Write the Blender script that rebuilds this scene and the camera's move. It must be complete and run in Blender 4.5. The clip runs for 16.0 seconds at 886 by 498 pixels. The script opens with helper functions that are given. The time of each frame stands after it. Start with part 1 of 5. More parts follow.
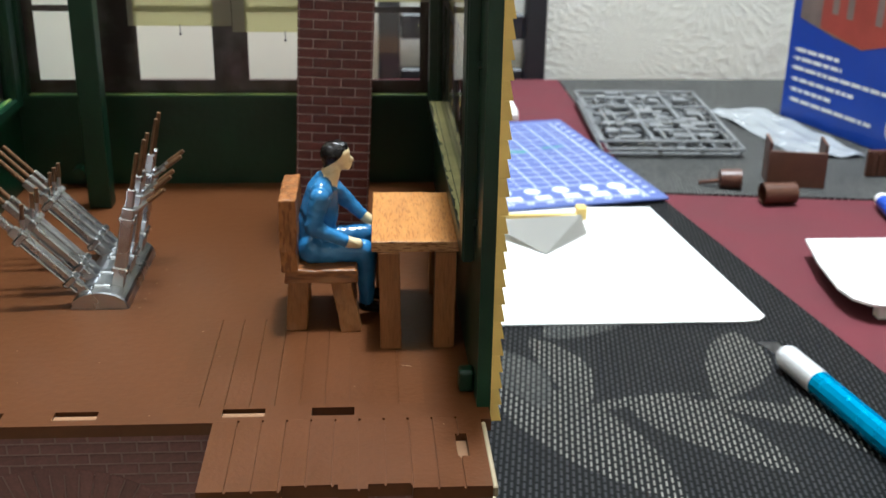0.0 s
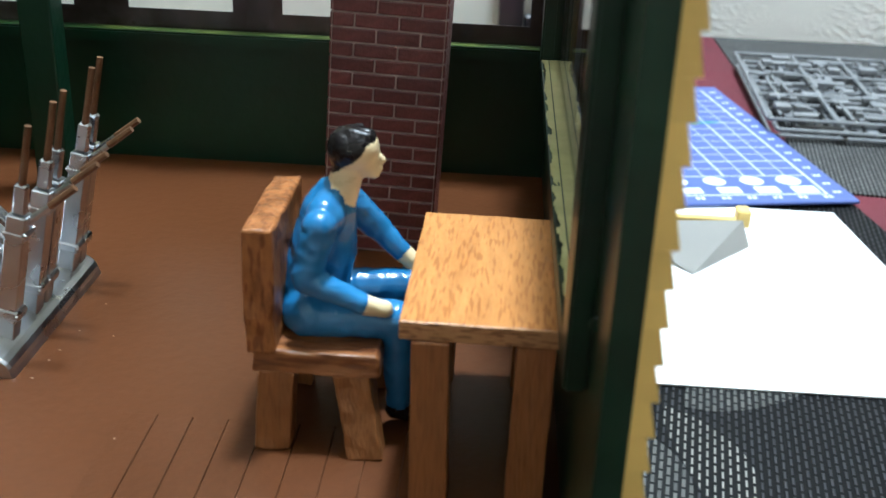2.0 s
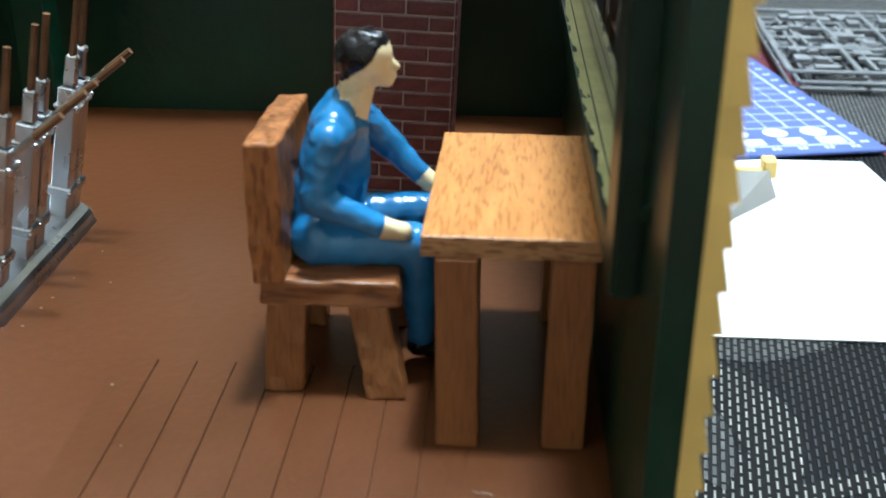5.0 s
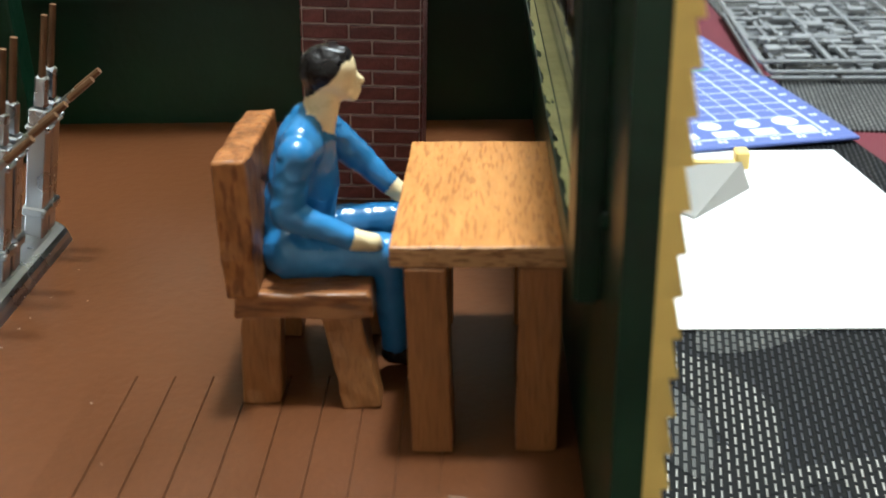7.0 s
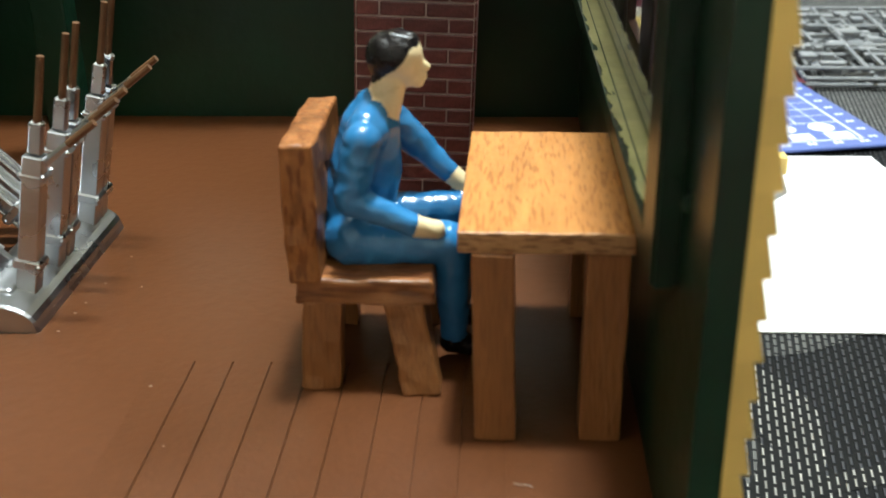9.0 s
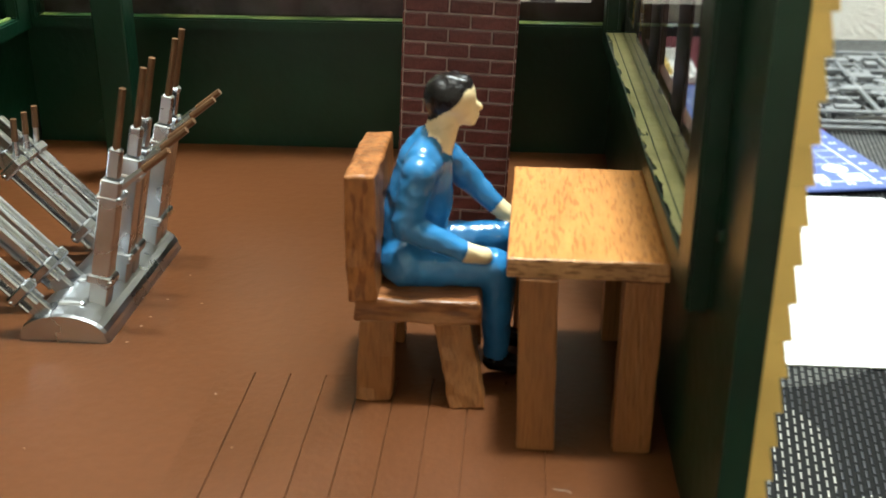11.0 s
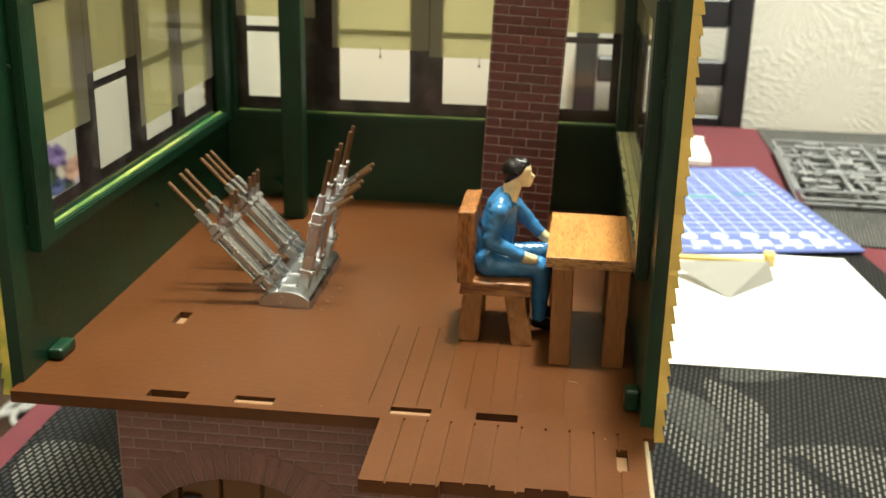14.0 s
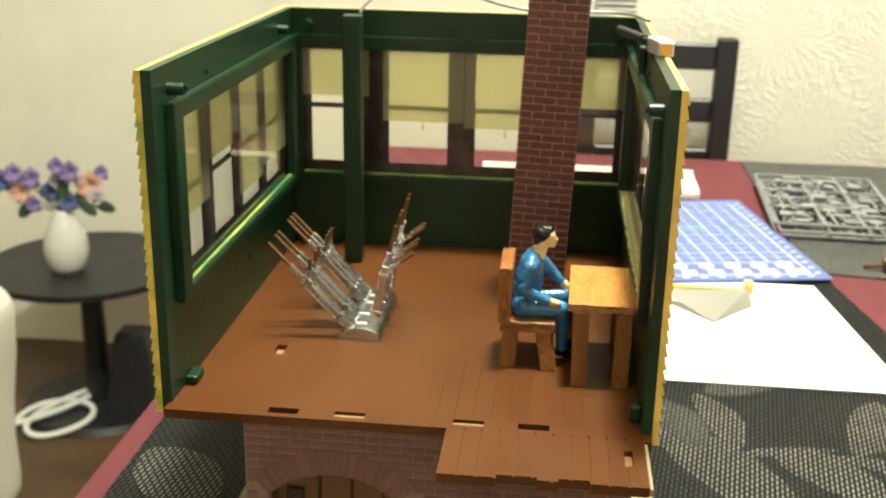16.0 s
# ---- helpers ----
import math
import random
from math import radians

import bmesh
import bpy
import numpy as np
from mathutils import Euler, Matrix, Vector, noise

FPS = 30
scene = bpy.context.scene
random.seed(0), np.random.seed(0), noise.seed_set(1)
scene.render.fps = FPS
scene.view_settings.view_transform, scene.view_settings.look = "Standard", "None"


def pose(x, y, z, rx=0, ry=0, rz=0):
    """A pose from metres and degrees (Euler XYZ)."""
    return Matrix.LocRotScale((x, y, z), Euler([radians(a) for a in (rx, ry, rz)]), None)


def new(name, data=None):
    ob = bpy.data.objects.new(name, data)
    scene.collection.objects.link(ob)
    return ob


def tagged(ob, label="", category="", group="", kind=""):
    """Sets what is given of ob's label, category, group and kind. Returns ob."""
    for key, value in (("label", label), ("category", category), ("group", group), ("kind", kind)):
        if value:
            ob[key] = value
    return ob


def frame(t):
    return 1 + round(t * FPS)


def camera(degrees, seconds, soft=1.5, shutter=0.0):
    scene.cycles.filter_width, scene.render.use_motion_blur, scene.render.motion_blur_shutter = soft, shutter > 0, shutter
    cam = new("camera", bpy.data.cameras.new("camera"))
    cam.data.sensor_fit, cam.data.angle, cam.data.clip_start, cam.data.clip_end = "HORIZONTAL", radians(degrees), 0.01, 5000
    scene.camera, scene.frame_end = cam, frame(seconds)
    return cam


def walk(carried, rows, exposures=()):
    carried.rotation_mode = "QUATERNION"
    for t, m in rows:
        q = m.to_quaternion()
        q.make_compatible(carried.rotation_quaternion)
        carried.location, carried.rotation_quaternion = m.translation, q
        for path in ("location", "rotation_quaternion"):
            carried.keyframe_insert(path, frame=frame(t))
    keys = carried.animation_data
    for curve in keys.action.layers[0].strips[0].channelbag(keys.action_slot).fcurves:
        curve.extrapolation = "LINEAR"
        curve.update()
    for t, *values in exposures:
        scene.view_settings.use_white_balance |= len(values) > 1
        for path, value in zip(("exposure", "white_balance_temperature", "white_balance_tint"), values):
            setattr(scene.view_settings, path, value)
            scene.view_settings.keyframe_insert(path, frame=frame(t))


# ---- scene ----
MM = 0.0008
cam = camera(44.0, 16.0, soft=1.5)
cam.data.dof.use_dof, cam.data.dof.focus_distance, cam.data.dof.aperture_fstop = True, 190 * MM, 62
# seconds, place in millimetres, then yaw, pitch and roll in degrees
PATH = [
    (0, 11.03, -183.66, 103.95, -4.146, -21.338, 0.963),
    (0.5, 41.20, -177.12, 122.50, -0.975, -22.769, 1.138),
    (0.7, 49.58, -164.18, 113.15, 0.406, -24.170, 0.231),
    (0.9, 45.28, -159.79, 103.66, 1.385, -23.842, -0.440),
    (1, 36.93, -163.54, 109.95, 1.158, -24.251, 0.904),
    (1.2, 24.35, -170.15, 114.58, 1.576, -24.554, 3.025),
    (1.5, 22.75, -140.88, 101.66, 1.664, -23.400, 2.652),
    (2, 21.03, -80.50, 80.21, 2.648, -24.090, 2.257),
    (2.5, 18.75, -66.09, 73.60, 3.205, -24.329, 2.034),
    (3, 18.78, -64.00, 70.70, 3.587, -24.474, 2.277),
    (3.5, 20.86, -67.37, 76.94, 3.650, -24.207, 1.866),
    (4, 21.55, -68.53, 78.94, 3.395, -23.777, 1.082),
    (4.5, 20.40, -70.01, 69.85, 3.839, -23.884, 0.583),
    (4.7, 19.49, -71.54, 67.62, 3.510, -24.533, 0.554),
    (6.8, 19.03, -74.30, 67.40, 2.085, -24.916, -0.710),
    (7, 21.06, -73.82, 69.57, 2.317, -24.829, -1.341),
    (7.5, 19.34, -74.12, 69.81, 2.153, -24.326, -0.989),
    (8, 18.99, -74.04, 69.26, 2.654, -24.137, -1.134),
    (8.5, 17.46, -75.20, 69.27, 2.749, -24.094, -0.761),
    (9, 15.93, -74.65, 67.47, 3.313, -24.411, -0.846),
    (9.2, 15.60, -74.89, 68.04, 3.411, -24.441, -0.730),
    (11.3, 11.07, -91.48, 72.99, 3.856, -22.292, 0.649),
    (11.5, 10.54, -96.46, 75.23, 3.924, -21.960, 0.868),
    (12, 9.41, -108.54, 76.72, 4.401, -21.136, 1.190),
    (12.5, 8.30, -121.58, 79.57, 4.728, -20.439, 1.365),
    (13, 9.40, -142.72, 85.36, 5.321, -19.763, 1.391),
    (13.5, 11.40, -168.99, 92.08, 5.764, -19.106, 1.627),
    (14, 13.69, -189.53, 98.37, 6.279, -18.943, 1.202),
    (14.5, 15.16, -202.57, 102.29, 6.557, -18.875, 0.951),
    (15, 16.69, -204.80, 103.80, 6.861, -18.855, 0.446),
    (15.5, 16.75, -223.71, 120.55, 7.204, -18.433, 0.056),
    (16, 6.00, -252.67, 131.60, 5.922, -18.610, 1.075),
]

# seconds, stops, kelvin, tint: the clip's camera goes from a cool to a warm balance
EXPOSURES = [(0.0, -0.3, 5000, 5), (0.5, -0.45, 5050, 7), (1.0, -0.55, 5000, 6), (1.5, -0.4, 4850, 4), (2.5, -0.10, 4550, 2), (4.5, -0.10, 4550, 1), (7.0, -0.18, 5000, 2), (9.0, -0.13, 5150, 1), (11.5, 0.12, 5300, -1), (12.0, 0.08, 5500, -1), (13.5, 0.12, 5950, -1), (15.0, 0.1, 6100, -4), (15.5, 0.16, 6300, -5), (16.0, 0.2, 6400, -5)]
walk(cam, [(t, pose(x * MM, y * MM, z * MM, 0, 0, yaw) @ pose(0, 0, 0, 90 + pitch) @ pose(0, 0, 0, 0, 0, roll)) for t, x, y, z, yaw, pitch, roll in PATH], EXPOSURES)

# ---- light ----
world = bpy.data.worlds.new("room_air")
scene.world = world
world.use_nodes = True
world.node_tree.nodes["Background"].inputs[0].default_value = (1.0, 0.95, 0.86, 1)
world.node_tree.nodes["Background"].inputs[1].default_value = 0.05


bulb = bpy.data.lights.new("pendant_bulb", "POINT")
bulb.energy, bulb.color, bulb.shadow_soft_size = 114, (1.0, 0.92, 0.80), 0.055
new("pendant_bulb", bulb).location = (112 * MM, 228 * MM, 1500 * MM)

# ---- materials ----


def material(name, colour, rough=0.5, metal=0.0, grain=(0.0, 400.0), vary=0.12, vary_scale=60.0, bump=0.0, bump_scale=900.0,
             per_piece=0.0, spec=0.5, coat=0.0, stretch=(1, 1, 1), colour2=None, pores=None, edges=(0.3, 0.7)):
    """A surface with large blotches, fine grain, relief and a shade of its own for each piece."""
    m = bpy.data.materials.new(name)
    m.use_nodes = True
    nt = m.node_tree
    bs = nt.nodes["Principled BSDF"]
    tc = nt.nodes.new("ShaderNodeTexCoord")
    mp = nt.nodes.new("ShaderNodeMapping")
    mp.inputs["Scale"].default_value = [k * 0.001 / MM for k in stretch]
    nt.links.new(tc.outputs["Object"], mp.inputs[0])
    big = nt.nodes.new("ShaderNodeTexNoise")
    big.inputs["Scale"].default_value, big.inputs["Detail"].default_value = vary_scale, 5
    nt.links.new(mp.outputs[0], big.inputs[0])
    fine = nt.nodes.new("ShaderNodeTexNoise")
    fine.inputs["Scale"].default_value, fine.inputs["Detail"].default_value = grain[1], 3
    nt.links.new(mp.outputs[0], fine.inputs[0])
    ramp = nt.nodes.new("ShaderNodeValToRGB")
    ramp.color_ramp.elements[0].position, ramp.color_ramp.elements[1].position = edges
    c2 = colour2 or tuple(c * (1 - vary) for c in colour)
    c1 = colour if colour2 else tuple(min(1, c * (1 + vary)) for c in colour)
    ramp.color_ramp.elements[0].color, ramp.color_ramp.elements[1].color = (*c2, 1), (*c1, 1)
    nt.links.new(big.outputs["Fac"], ramp.inputs[0])
    out = ramp.outputs[0]
    if grain[0] > 0:
        mul = nt.nodes.new("ShaderNodeMixRGB")
        mul.blend_type, mul.inputs[0].default_value = "OVERLAY", grain[0]
        nt.links.new(out, mul.inputs[1])
        nt.links.new(fine.outputs["Fac"], mul.inputs[2])
        out = mul.outputs[0]
    if pores:
        pm = nt.nodes.new("ShaderNodeMapping")
        pm.inputs["Scale"].default_value, pm.inputs["Rotation"].default_value = [k * 0.001 / MM for k in pores[0]], pores[1]
        nt.links.new(tc.outputs["Object"], pm.inputs[0])
        pn = nt.nodes.new("ShaderNodeTexNoise")
        pn.inputs["Scale"].default_value, pn.inputs["Detail"].default_value = 1.0, 0
        nt.links.new(pm.outputs[0], pn.inputs[0])
        pr = nt.nodes.new("ShaderNodeValToRGB")
        pr.color_ramp.elements[0].position, pr.color_ramp.elements[1].position = 0.54, 0.70
        pr.color_ramp.elements[0].color, pr.color_ramp.elements[1].color = (1, 1, 1, 1), (*pores[2], 1)
        nt.links.new(pn.outputs["Fac"], pr.inputs[0])
        pk = nt.nodes.new("ShaderNodeMixRGB")
        pk.blend_type, pk.inputs[0].default_value = "MULTIPLY", 1.0
        nt.links.new(out, pk.inputs[1])
        nt.links.new(pr.outputs[0], pk.inputs[2])
        out = pk.outputs[0]
    if per_piece > 0:
        oi = nt.nodes.new("ShaderNodeObjectInfo")
        mr = nt.nodes.new("ShaderNodeMapRange")
        mr.inputs[3].default_value, mr.inputs[4].default_value = 1 - per_piece, 1 + per_piece
        nt.links.new(oi.outputs["Random"], mr.inputs[0])
        sc = nt.nodes.new("ShaderNodeVectorMath")
        sc.operation = "SCALE"
        nt.links.new(out, sc.inputs[0])
        nt.links.new(mr.outputs[0], sc.inputs["Scale"])
        out = sc.outputs[0]
    nt.links.new(out, bs.inputs["Base Color"])
    rr = nt.nodes.new("ShaderNodeMapRange")
    rr.inputs[3].default_value, rr.inputs[4].default_value = max(0.02, rough - 0.1), min(1, rough + 0.1)
    nt.links.new(big.outputs["Fac"], rr.inputs[0])
    nt.links.new(rr.outputs[0], bs.inputs["Roughness"])
    bs.inputs["Metallic"].default_value = metal
    bs.inputs["Specular IOR Level"].default_value = spec
    bs.inputs["Coat Weight"].default_value = coat
    if bump > 0:
        bn = nt.nodes.new("ShaderNodeTexNoise")
        bn.inputs["Scale"].default_value, bn.inputs["Detail"].default_value = bump_scale, 4
        nt.links.new(mp.outputs[0], bn.inputs[0])
        bp = nt.nodes.new("ShaderNodeBump")
        bp.inputs["Strength"].default_value, bp.inputs["Distance"].default_value = bump, 0.0004
        nt.links.new(bn.outputs["Fac"], bp.inputs["Height"])
        nt.links.new(bp.outputs[0], bs.inputs["Normal"])
    return m


GREEN = material("green_paint", (0.0045, 0.029, 0.0118), 0.38, vary=0.3, vary_scale=45, bump=0.25, bump_scale=500, spec=0.42)
GREEN_PALE = material("thin_green_over_yellow", (0.33, 0.37, 0.09), 0.35, vary_scale=60, colour2=(0.05, 0.15, 0.035), bump=0.3, edges=(0.38, 0.66))
GREEN_RUBBED = material("rubbed_green_paint", (0.22, 0.29, 0.07), 0.35, vary_scale=90, colour2=(0.025, 0.10, 0.025), bump=0.3, edges=(0.35, 0.65))
CREAM_SILL = material("cream_sill_paint", (0.64, 0.60, 0.30), 0.4, vary_scale=85, colour2=(0.40, 0.40, 0.16), bump=0.3, bump_scale=300, grain=(0.2, 260))
YELLOW = material("yellow_siding", (0.76, 0.55, 0.145), 0.45, vary=0.12, vary_scale=70, bump=0.15, per_piece=0.06)
YELLOW_SMEARED = material("yellow_siding_green_smears", (0.74, 0.56, 0.13), 0.45, vary_scale=130, colour2=(0.30, 0.36, 0.05), bump=0.2, per_piece=0.06, edges=(0.35, 0.6))
BROWN = material("brown_plastic", (0.077, 0.0258, 0.0060), 0.36, vary=0.12, vary_scale=22, grain=(0.15, 700), bump=0.12, bump_scale=500, spec=0.36)
BROWN_PLANK = material("brown_plastic_plank", (0.077, 0.0258, 0.0060), 0.35, vary=0.10, vary_scale=60, grain=(0.15, 700), bump=0.15, bump_scale=900, per_piece=0.05, spec=0.36)
BRICK = material("oxblood_brick", (0.125, 0.033, 0.029), 0.38, vary=0.35, vary_scale=220, grain=(0.3, 1500), bump=0.3, bump_scale=1500, per_piece=0.18)
MORTAR = material("pale_mortar", (0.40, 0.31, 0.28), 0.8, vary=0.3, vary_scale=300)
BRICK_DULL = material("dull_purple_brick", (0.125, 0.055, 0.053), 0.6, vary=0.25, vary_scale=250, grain=(0.3, 1500), bump=0.3, bump_scale=1500, per_piece=0.14)
MORTAR_DULL = material("dull_mortar", (0.185, 0.125, 0.115), 0.8, vary=0.2, vary_scale=300)
DARK_PORE = (0.60, 0.50, 0.42)
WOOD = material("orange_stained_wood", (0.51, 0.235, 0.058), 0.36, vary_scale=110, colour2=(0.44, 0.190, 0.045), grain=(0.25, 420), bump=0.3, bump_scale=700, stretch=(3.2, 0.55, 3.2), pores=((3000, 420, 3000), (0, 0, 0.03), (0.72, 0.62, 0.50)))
WOOD_SEAT = material("blotched_stained_wood", (0.30, 0.125, 0.034), 0.36, vary_scale=110, colour2=(0.15, 0.055, 0.015), grain=(0.3, 420), bump=0.4, bump_scale=600, stretch=(0.8, 2.4, 2.4), pores=((260, 1500, 1500), (0, 0, 0), DARK_PORE))
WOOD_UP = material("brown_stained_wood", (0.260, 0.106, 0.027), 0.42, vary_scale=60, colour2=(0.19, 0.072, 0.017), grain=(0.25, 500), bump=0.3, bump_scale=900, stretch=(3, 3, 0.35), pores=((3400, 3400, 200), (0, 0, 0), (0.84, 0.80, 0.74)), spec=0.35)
WOOD_BACK = material("rough_stained_wood", (0.285, 0.112, 0.027), 0.42, vary_scale=210, colour2=(0.16, 0.058, 0.014), grain=(0.4, 420), bump=0.5, bump_scale=600, stretch=(1.8, 1.8, 0.9), pores=((1900, 1900, 420), (0, 0, 0), DARK_PORE), spec=0.35, edges=(0.32, 0.55))
WOOD_END = material("cut_wood_end", (0.46, 0.25, 0.095), 0.5, vary_scale=160, colour2=(0.33, 0.16, 0.05), bump=0.6, bump_scale=1500, pores=((700, 400, 3600), (0, 0.62, 0), (0.50, 0.42, 0.34)))
SILVER = material("bright_silver_plastic", (0.50, 0.51, 0.53), 0.28, metal=1.0, vary=0.08, vary_scale=120, bump=0.12, bump_scale=420)
COPPER = material("copper_brown_handle", (0.155, 0.080, 0.036), 0.38, metal=0.35, vary=0.2, vary_scale=400)
BLUE = material("glossy_blue_enamel", (0.037, 0.150, 0.335), 0.22, vary=0.30, vary_scale=120, bump=0.35, bump_scale=160, spec=0.6, grain=(0.15, 160))
SKIN = material("cream_enamel", (0.74, 0.60, 0.34), 0.3, vary=0.08, vary_scale=300, bump=0.15)
HAIR = material("glossy_black_enamel", (0.008, 0.006, 0.006), 0.27, bump=0.9, bump_scale=500, spec=0.35)
CLOTH = material("maroon_cloth", (0.098, 0.0148, 0.0225), 0.9, vary=0.12, vary_scale=30, grain=(0.3, 1500), bump=0.4, bump_scale=1800)
# for unseen walls and ceiling, tone lowered to cut light bounced indoors
ROOM_DIM = material("bounce_cutting_beige", (0.50, 0.465, 0.385), 0.8, vary=0.05, vary_scale=5)
WALL = material("cream_plaster", (0.88, 0.86, 0.76), 0.7, vary=0.03, vary_scale=6)
PAPER = material("white_paper", (0.86, 0.86, 0.85), 0.7, vary=0.01)
# white paper with the shade of the folded offcut put into its colour
PAPER_SHADED = material("shaded_white_paper", (0.42, 0.41, 0.38), 0.7, vary=0.03)
MAT_BLUE = material("blue_cutting_mat", (0.080, 0.115, 0.33), 0.5, vary=0.08, vary_scale=40, bump=0.1)
MAT_WHITE = material("mat_print_white", (0.70, 0.74, 0.85), 0.5, vary=0.04)
MAT_GREEN = material("green_marker", (0.05, 0.30, 0.18), 0.5)
GREY = material("grey_plastic_sprue", (0.185, 0.19, 0.195), 0.45, vary=0.15, vary_scale=80)
KIT_BROWN = material("kit_brown_plastic", (0.088, 0.034, 0.018), 0.4, vary=0.15, vary_scale=90)
BLACK = material("black_painted_wood", (0.014, 0.014, 0.018), 0.45, vary=0.2, vary_scale=20)
KNIFE_BLUE = material("blue_anodised_handle", (0.01, 0.27, 0.52), 0.25, metal=0.6, vary=0.06)
STEEL = material("knurled_steel", (0.72, 0.73, 0.75), 0.35, metal=0.7, bump=0.8, bump_scale=1800)
BOX_BLUE = material("blue_card", (0.012, 0.055, 0.42), 0.35, vary=0.05)
BOX_RED = material("printed_red", (0.36, 0.055, 0.035), 0.45, vary=0.15, vary_scale=50)
BOX_GREY = material("printed_grey", (0.20, 0.15, 0.13), 0.45, vary=0.2, vary_scale=60)
CARD_SHADED = material("shaded_cream_backing", (0.22, 0.115, 0.05), 0.7, vary=0.08)
TAN_BOARD = material("tan_card_base", (0.27, 0.215, 0.13), 0.6, vary=0.10, vary_scale=14, grain=(0.1, 300), bump=0.1)
DARK = material("dark_recess", (0.02, 0.014, 0.012), 0.8)
GLUE = material("white_speck", (0.36, 0.30, 0.22), 0.4)
FILM_BROWN = material("printed_brown_frame", (0.032, 0.019, 0.018), 0.32, vary=0.5, vary_scale=130, colour2=(0.11, 0.09, 0.09), edges=(0.25, 0.55))


def clear_film(name):
    m = bpy.data.materials.new(name)
    m.use_nodes = True
    nt = m.node_tree
    nt.nodes.remove(nt.nodes["Principled BSDF"])
    tr = nt.nodes.new("ShaderNodeBsdfTransparent")
    tr.inputs[0].default_value = (0.97, 0.97, 0.96, 1)
    gl = nt.nodes.new("ShaderNodeBsdfGlossy")
    gl.inputs["Roughness"].default_value = 0.04
    fr = nt.nodes.new("ShaderNodeFresnel")
    fr.inputs[0].default_value = 1.45
    mx = nt.nodes.new("ShaderNodeMixShader")
    nt.links.new(fr.outputs[0], mx.inputs[0])
    nt.links.new(tr.outputs[0], mx.inputs[1])
    nt.links.new(gl.outputs[0], mx.inputs[2])
    nt.links.new(mx.outputs[0], nt.nodes["Material Output"].inputs[0])
    return m


def blind_film(name, front, back, through_colour, clear):
    m = bpy.data.materials.new(name)
    m.use_nodes = True
    nt = m.node_tree
    nt.nodes.remove(nt.nodes["Principled BSDF"])
    df = nt.nodes.new("ShaderNodeBsdfDiffuse")
    df.inputs[0].default_value = (*front, 1)
    tl = nt.nodes.new("ShaderNodeBsdfTranslucent")
    tl.inputs[0].default_value = (*back, 1)
    tr = nt.nodes.new("ShaderNodeBsdfTransparent")
    tr.inputs[0].default_value = (*through_colour, 1)
    a = nt.nodes.new("ShaderNodeMixShader")
    a.inputs[0].default_value = 0.35
    b = nt.nodes.new("ShaderNodeMixShader")
    b.inputs[0].default_value = clear
    nt.links.new(df.outputs[0], a.inputs[1])
    nt.links.new(tl.outputs[0], a.inputs[2])
    nt.links.new(a.outputs[0], b.inputs[1])
    nt.links.new(tr.outputs[0], b.inputs[2])
    nt.links.new(b.outputs[0], nt.nodes["Material Output"].inputs[0])
    return m


FILM = clear_film("clear_film")
BLIND = blind_film("cream_blind_film", (0.80, 0.78, 0.40), (0.84, 0.81, 0.45), (0.92, 0.90, 0.60), 0.25)
BLIND_UNLIT = blind_film("unlit_blind_film", (0.58, 0.54, 0.41), (0.55, 0.51, 0.39), (0.6, 0.56, 0.5), 0.10)


